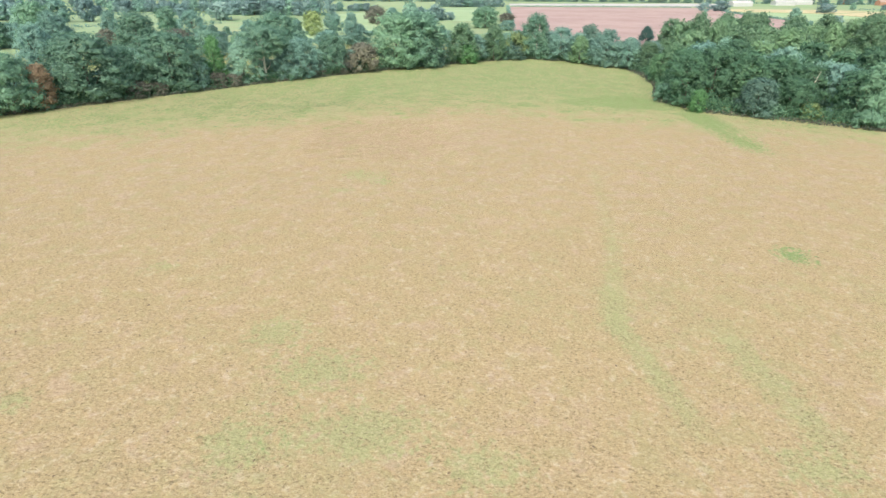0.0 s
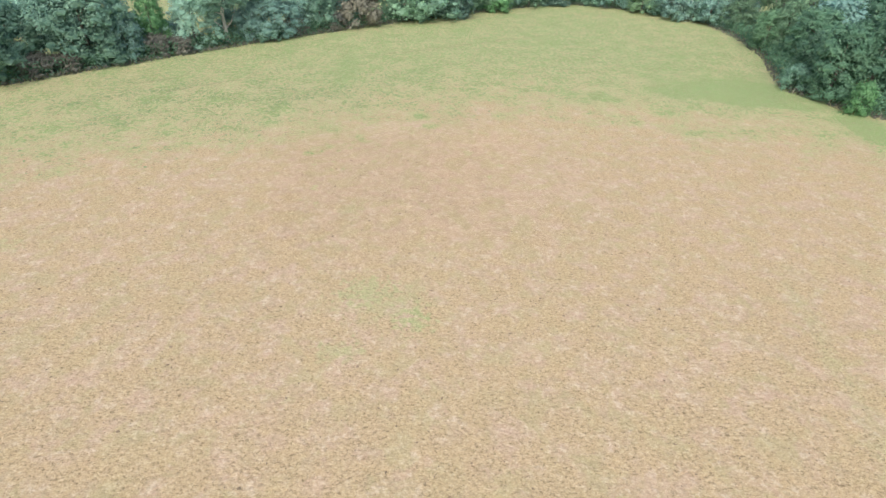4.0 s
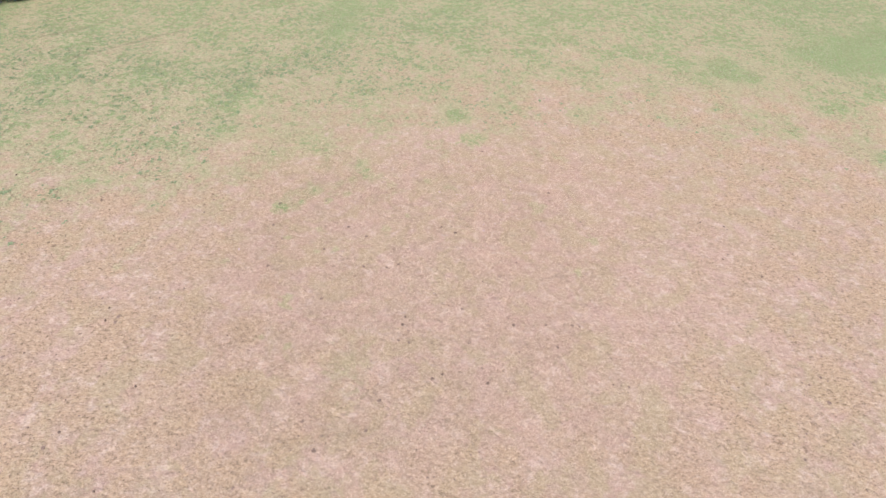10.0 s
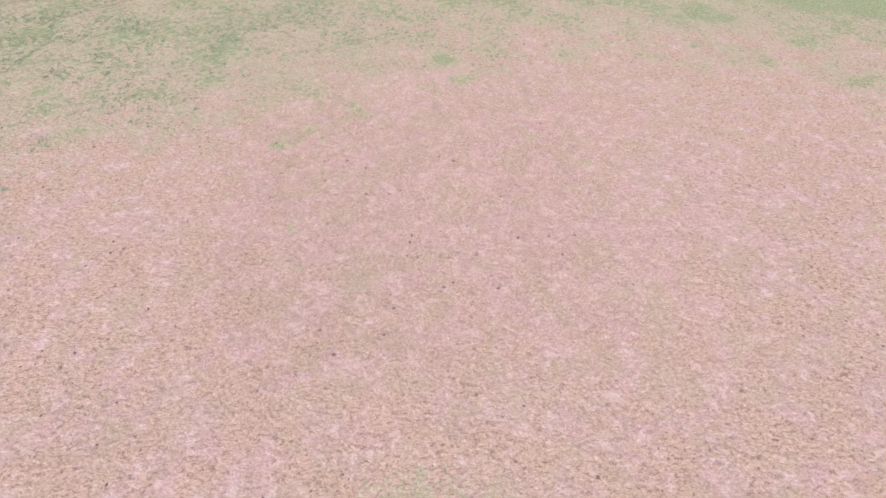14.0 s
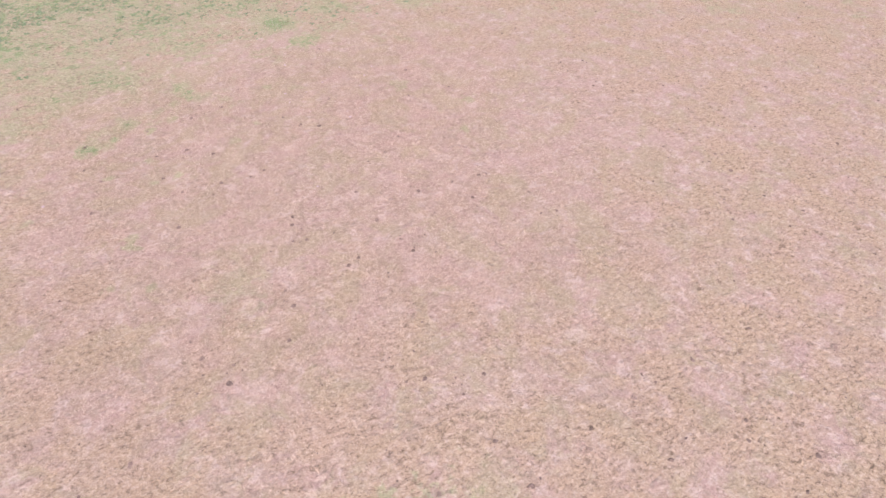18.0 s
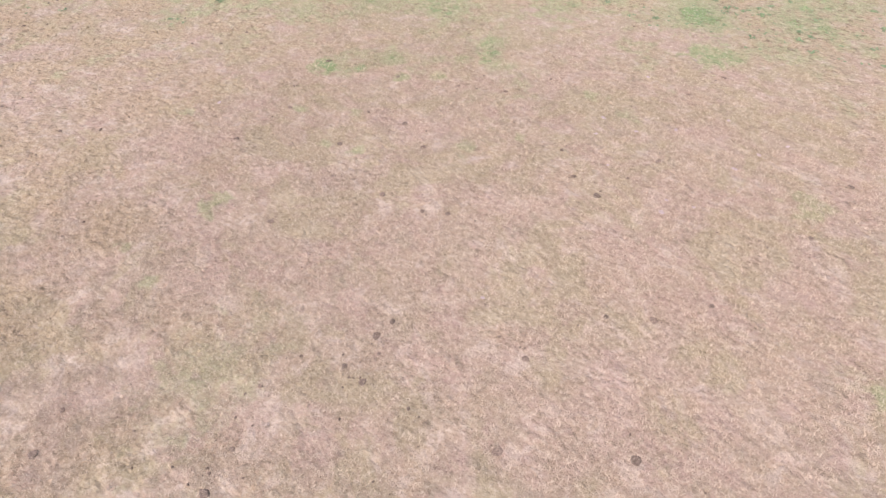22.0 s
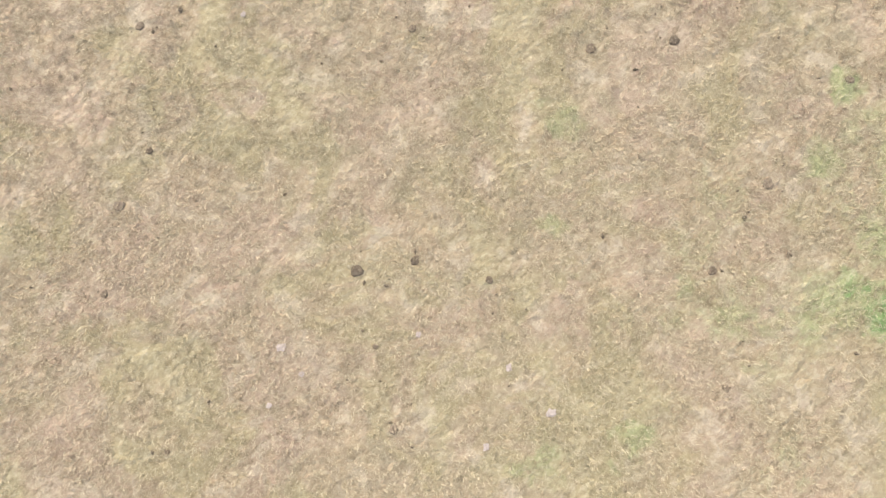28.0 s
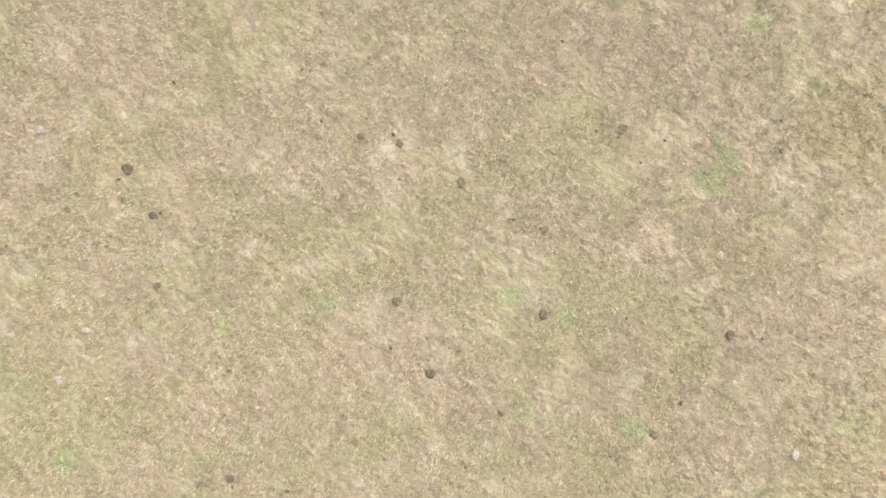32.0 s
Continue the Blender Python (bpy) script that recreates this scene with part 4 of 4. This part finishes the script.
# ---- grass and weeds ----
def blades(x, y, length, width, each, g):
    """Leaning blades in tufts at the given points: one triangle a blade."""
    n = len(x)
    way = g.random(n) * 6.283
    x, y, way = np.repeat(x, each), np.repeat(y, each), np.repeat(way, each)
    m = n * each
    way = way + g.normal(size=m) * 0.8
    lift = np.radians(g.uniform(6, 40, m))
    size = length * (0.5 + 0.9 * g.random(m))
    x, y = x + g.normal(size=m) * length * 0.3, y + g.normal(size=m) * length * 0.3
    dx, dy = np.cos(way), np.sin(way)
    w = width * (0.6 + 0.8 * g.random(m)) / 2
    a = np.stack([x - dy * w, y + dx * w, np.zeros(m) - 0.01], 1)
    b = np.stack([x + dy * w, y - dx * w, np.zeros(m) - 0.01 + w * 0.5], 1)
    c = np.stack([x + dx * size * np.cos(lift), y + dy * size * np.cos(lift), size * np.sin(lift) + 0.01], 1)
    return np.stack([a, b, c], 1)


g3 = np.random.default_rng(5)
n = 240000
gx, gy = g3.uniform(-26, 23, n), g3.uniform(-34, 15, n)
rim = np.minimum(np.minimum(gx + 26, 23 - gx), np.minimum(gy + 34, 15 - gy))
inside = rim > 11 * g3.random(n)
# bare trodden patches between the tufts
bare = np.array([noise.noise(Vector((u * 0.75, v * 0.75, 0.3))) + 0.5 * noise.noise(Vector((u * 1.9, v * 1.9, 4.1))) for u, v in zip(gx.tolist(), gy.tolist())])
inside &= bare < 0.12 + 0.5 * g3.random(n) ** 2
close = blades(gx[inside], gy[inside], 0.14, 0.02, 5, g3)
n = 110000
wide = blades(g3.uniform(-115, 125, n), 150 - 265 * np.sqrt(g3.random(n)), 0.27, 0.06, 4, g3)
reach = np.array(EDGE)
limit = np.interp(wide[:, 2, 0], reach[:14, 0], reach[:14, 1])
limit = np.where(wide[:, 2, 0] > 85, np.interp(wide[:, 2, 0], [85, 95, 115, 133, 190], [36, 19, 8, -4, -38]), limit)
far_off = (np.abs(wide[:, 2, 0] + 1.5) > 22) | (np.abs(wide[:, 2, 1] + 9.5) > 22)
wide = wide[(wide[:, 2, 1] < limit - 0.5) & far_off]
tagged(new("grass", triangles("grass", close, grass_material())), "short parched pasture grass in leaning tufts", "grass", kind="stuff")
tagged(new("tussock_grass", triangles("tussock_grass", wide, tussock_material())), "coarser dry tussock grass round the trodden ground", "grass", kind="stuff")


def rosettes(x, y, size, each, g):
    """Broad-leaved weeds: leaves that arch out from one root."""
    n = len(x)
    s = np.repeat(size, each) * (0.6 + 0.6 * g.random(n * each))
    x, y = np.repeat(x, each), np.repeat(y, each)
    a = g.random(n * each) * 6.283
    d, e = np.stack([np.cos(a), np.sin(a)], 1), np.stack([-np.sin(a), np.cos(a)], 1)
    o = np.stack([x, y], 1)
    up = s * g.uniform(0.08, 0.4, n * each)
    root = np.column_stack([o, np.zeros(n * each)])
    l = np.column_stack([o + d * s[:, None] * 0.45 + e * s[:, None] * 0.28, up])
    r = np.column_stack([o + d * s[:, None] * 0.45 - e * s[:, None] * 0.28, up])
    tip = np.column_stack([o + d * s[:, None] * 0.9, up * 0.5])
    return np.concatenate([np.stack([root, r, l], 1), np.stack([l, r, tip], 1)])


PATCHES = ((-52, 26, 30, 14, 8000), (-12, 34, 24, 15, 4200), (55, 48, 24, 26, 900), (64.3, -74, 1.1, 1.2, 40), (63, 91, 5, 3, 90), (70, 71, 4, 2.5, 90), (53, 118, 9, 3, 90), (-66, 27, 9, 3.5, 260))
x = np.concatenate([g3.normal(cx, sx, n) for cx, cy, sx, sy, n in PATCHES])
y = np.concatenate([g3.normal(cy, sy, n) for cx, cy, sx, sy, n in PATCHES])
keep = (y < np.interp(x, reach[:14, 0], reach[:14, 1]) - 2) & (y > -80)
keep &= (y > 23 - 0.38 * np.abs(x - 21) - 6) | (y < -60)
keep &= (np.abs(x + 2) > 24) | (y > 14)
tufted = np.array([noise.noise(Vector((u * 0.13, v * 0.2, 7.7))) + 0.8 * noise.noise(Vector((u * 0.6, v * 0.8, 2.2))) for u, v in zip(x.tolist(), y.tolist())])
keep &= tufted > -0.12 + 0.4 * g3.random(len(x))
weeds = rosettes(x[keep], y[keep], 0.14 + 0.30 * g3.random(keep.sum()) ** 2.5, 8, g3)
tagged(new("weeds", triangles("weeds", weeds, weed_material())), "dark green thistle and dock clumps in the pasture", "weeds", kind="stuff")

# crumbs of dung and clods of earth round the pats
spots = np.array(PATS_SOUTH + PATS_MIDDLE + PATS_NORTH + PATS_WEST + PATS_EAST + strays)
near = np.repeat(spots, 3, axis=0)
near = near + g3.normal(size=near.shape) * 0.55
loose = np.column_stack([g3.uniform(-40, 40, 700), g3.uniform(-60, 18, 700)])
wider = np.column_stack([g3.normal(3, 42, 2600), g3.uniform(-118, 10, 2600)])
wider = wider[(np.abs(wider[:, 0]) > 22) | (wider[:, 1] < -34)]
o = np.concatenate([near, loose, wider])
k = len(o)
s = 0.025 + 0.05 * g3.random(k) ** 2
s[-len(wider):] += 0.11 * g3.random(len(wider)) ** 3
turn = g3.random(k) * 6.283
arms = [np.column_stack([o[:, 0] + s * f * np.cos(turn + 1.571 * i), o[:, 1] + s * f * np.sin(turn + 1.571 * i), np.full(k, 0.012)]) for i, f in enumerate((1.4, 0.8, 1.1, 0.7))]
top = np.column_stack([o, 0.015 + s * 0.7])
tri = np.concatenate([np.stack([arms[i], arms[(i + 1) % 4], top], 1) for i in range(4)])
tagged(new("dung_crumbs", triangles("dung_crumbs", tri, DUNG)), "small dark crumbs of dung and earth in the grass", "dung", kind="stuff")
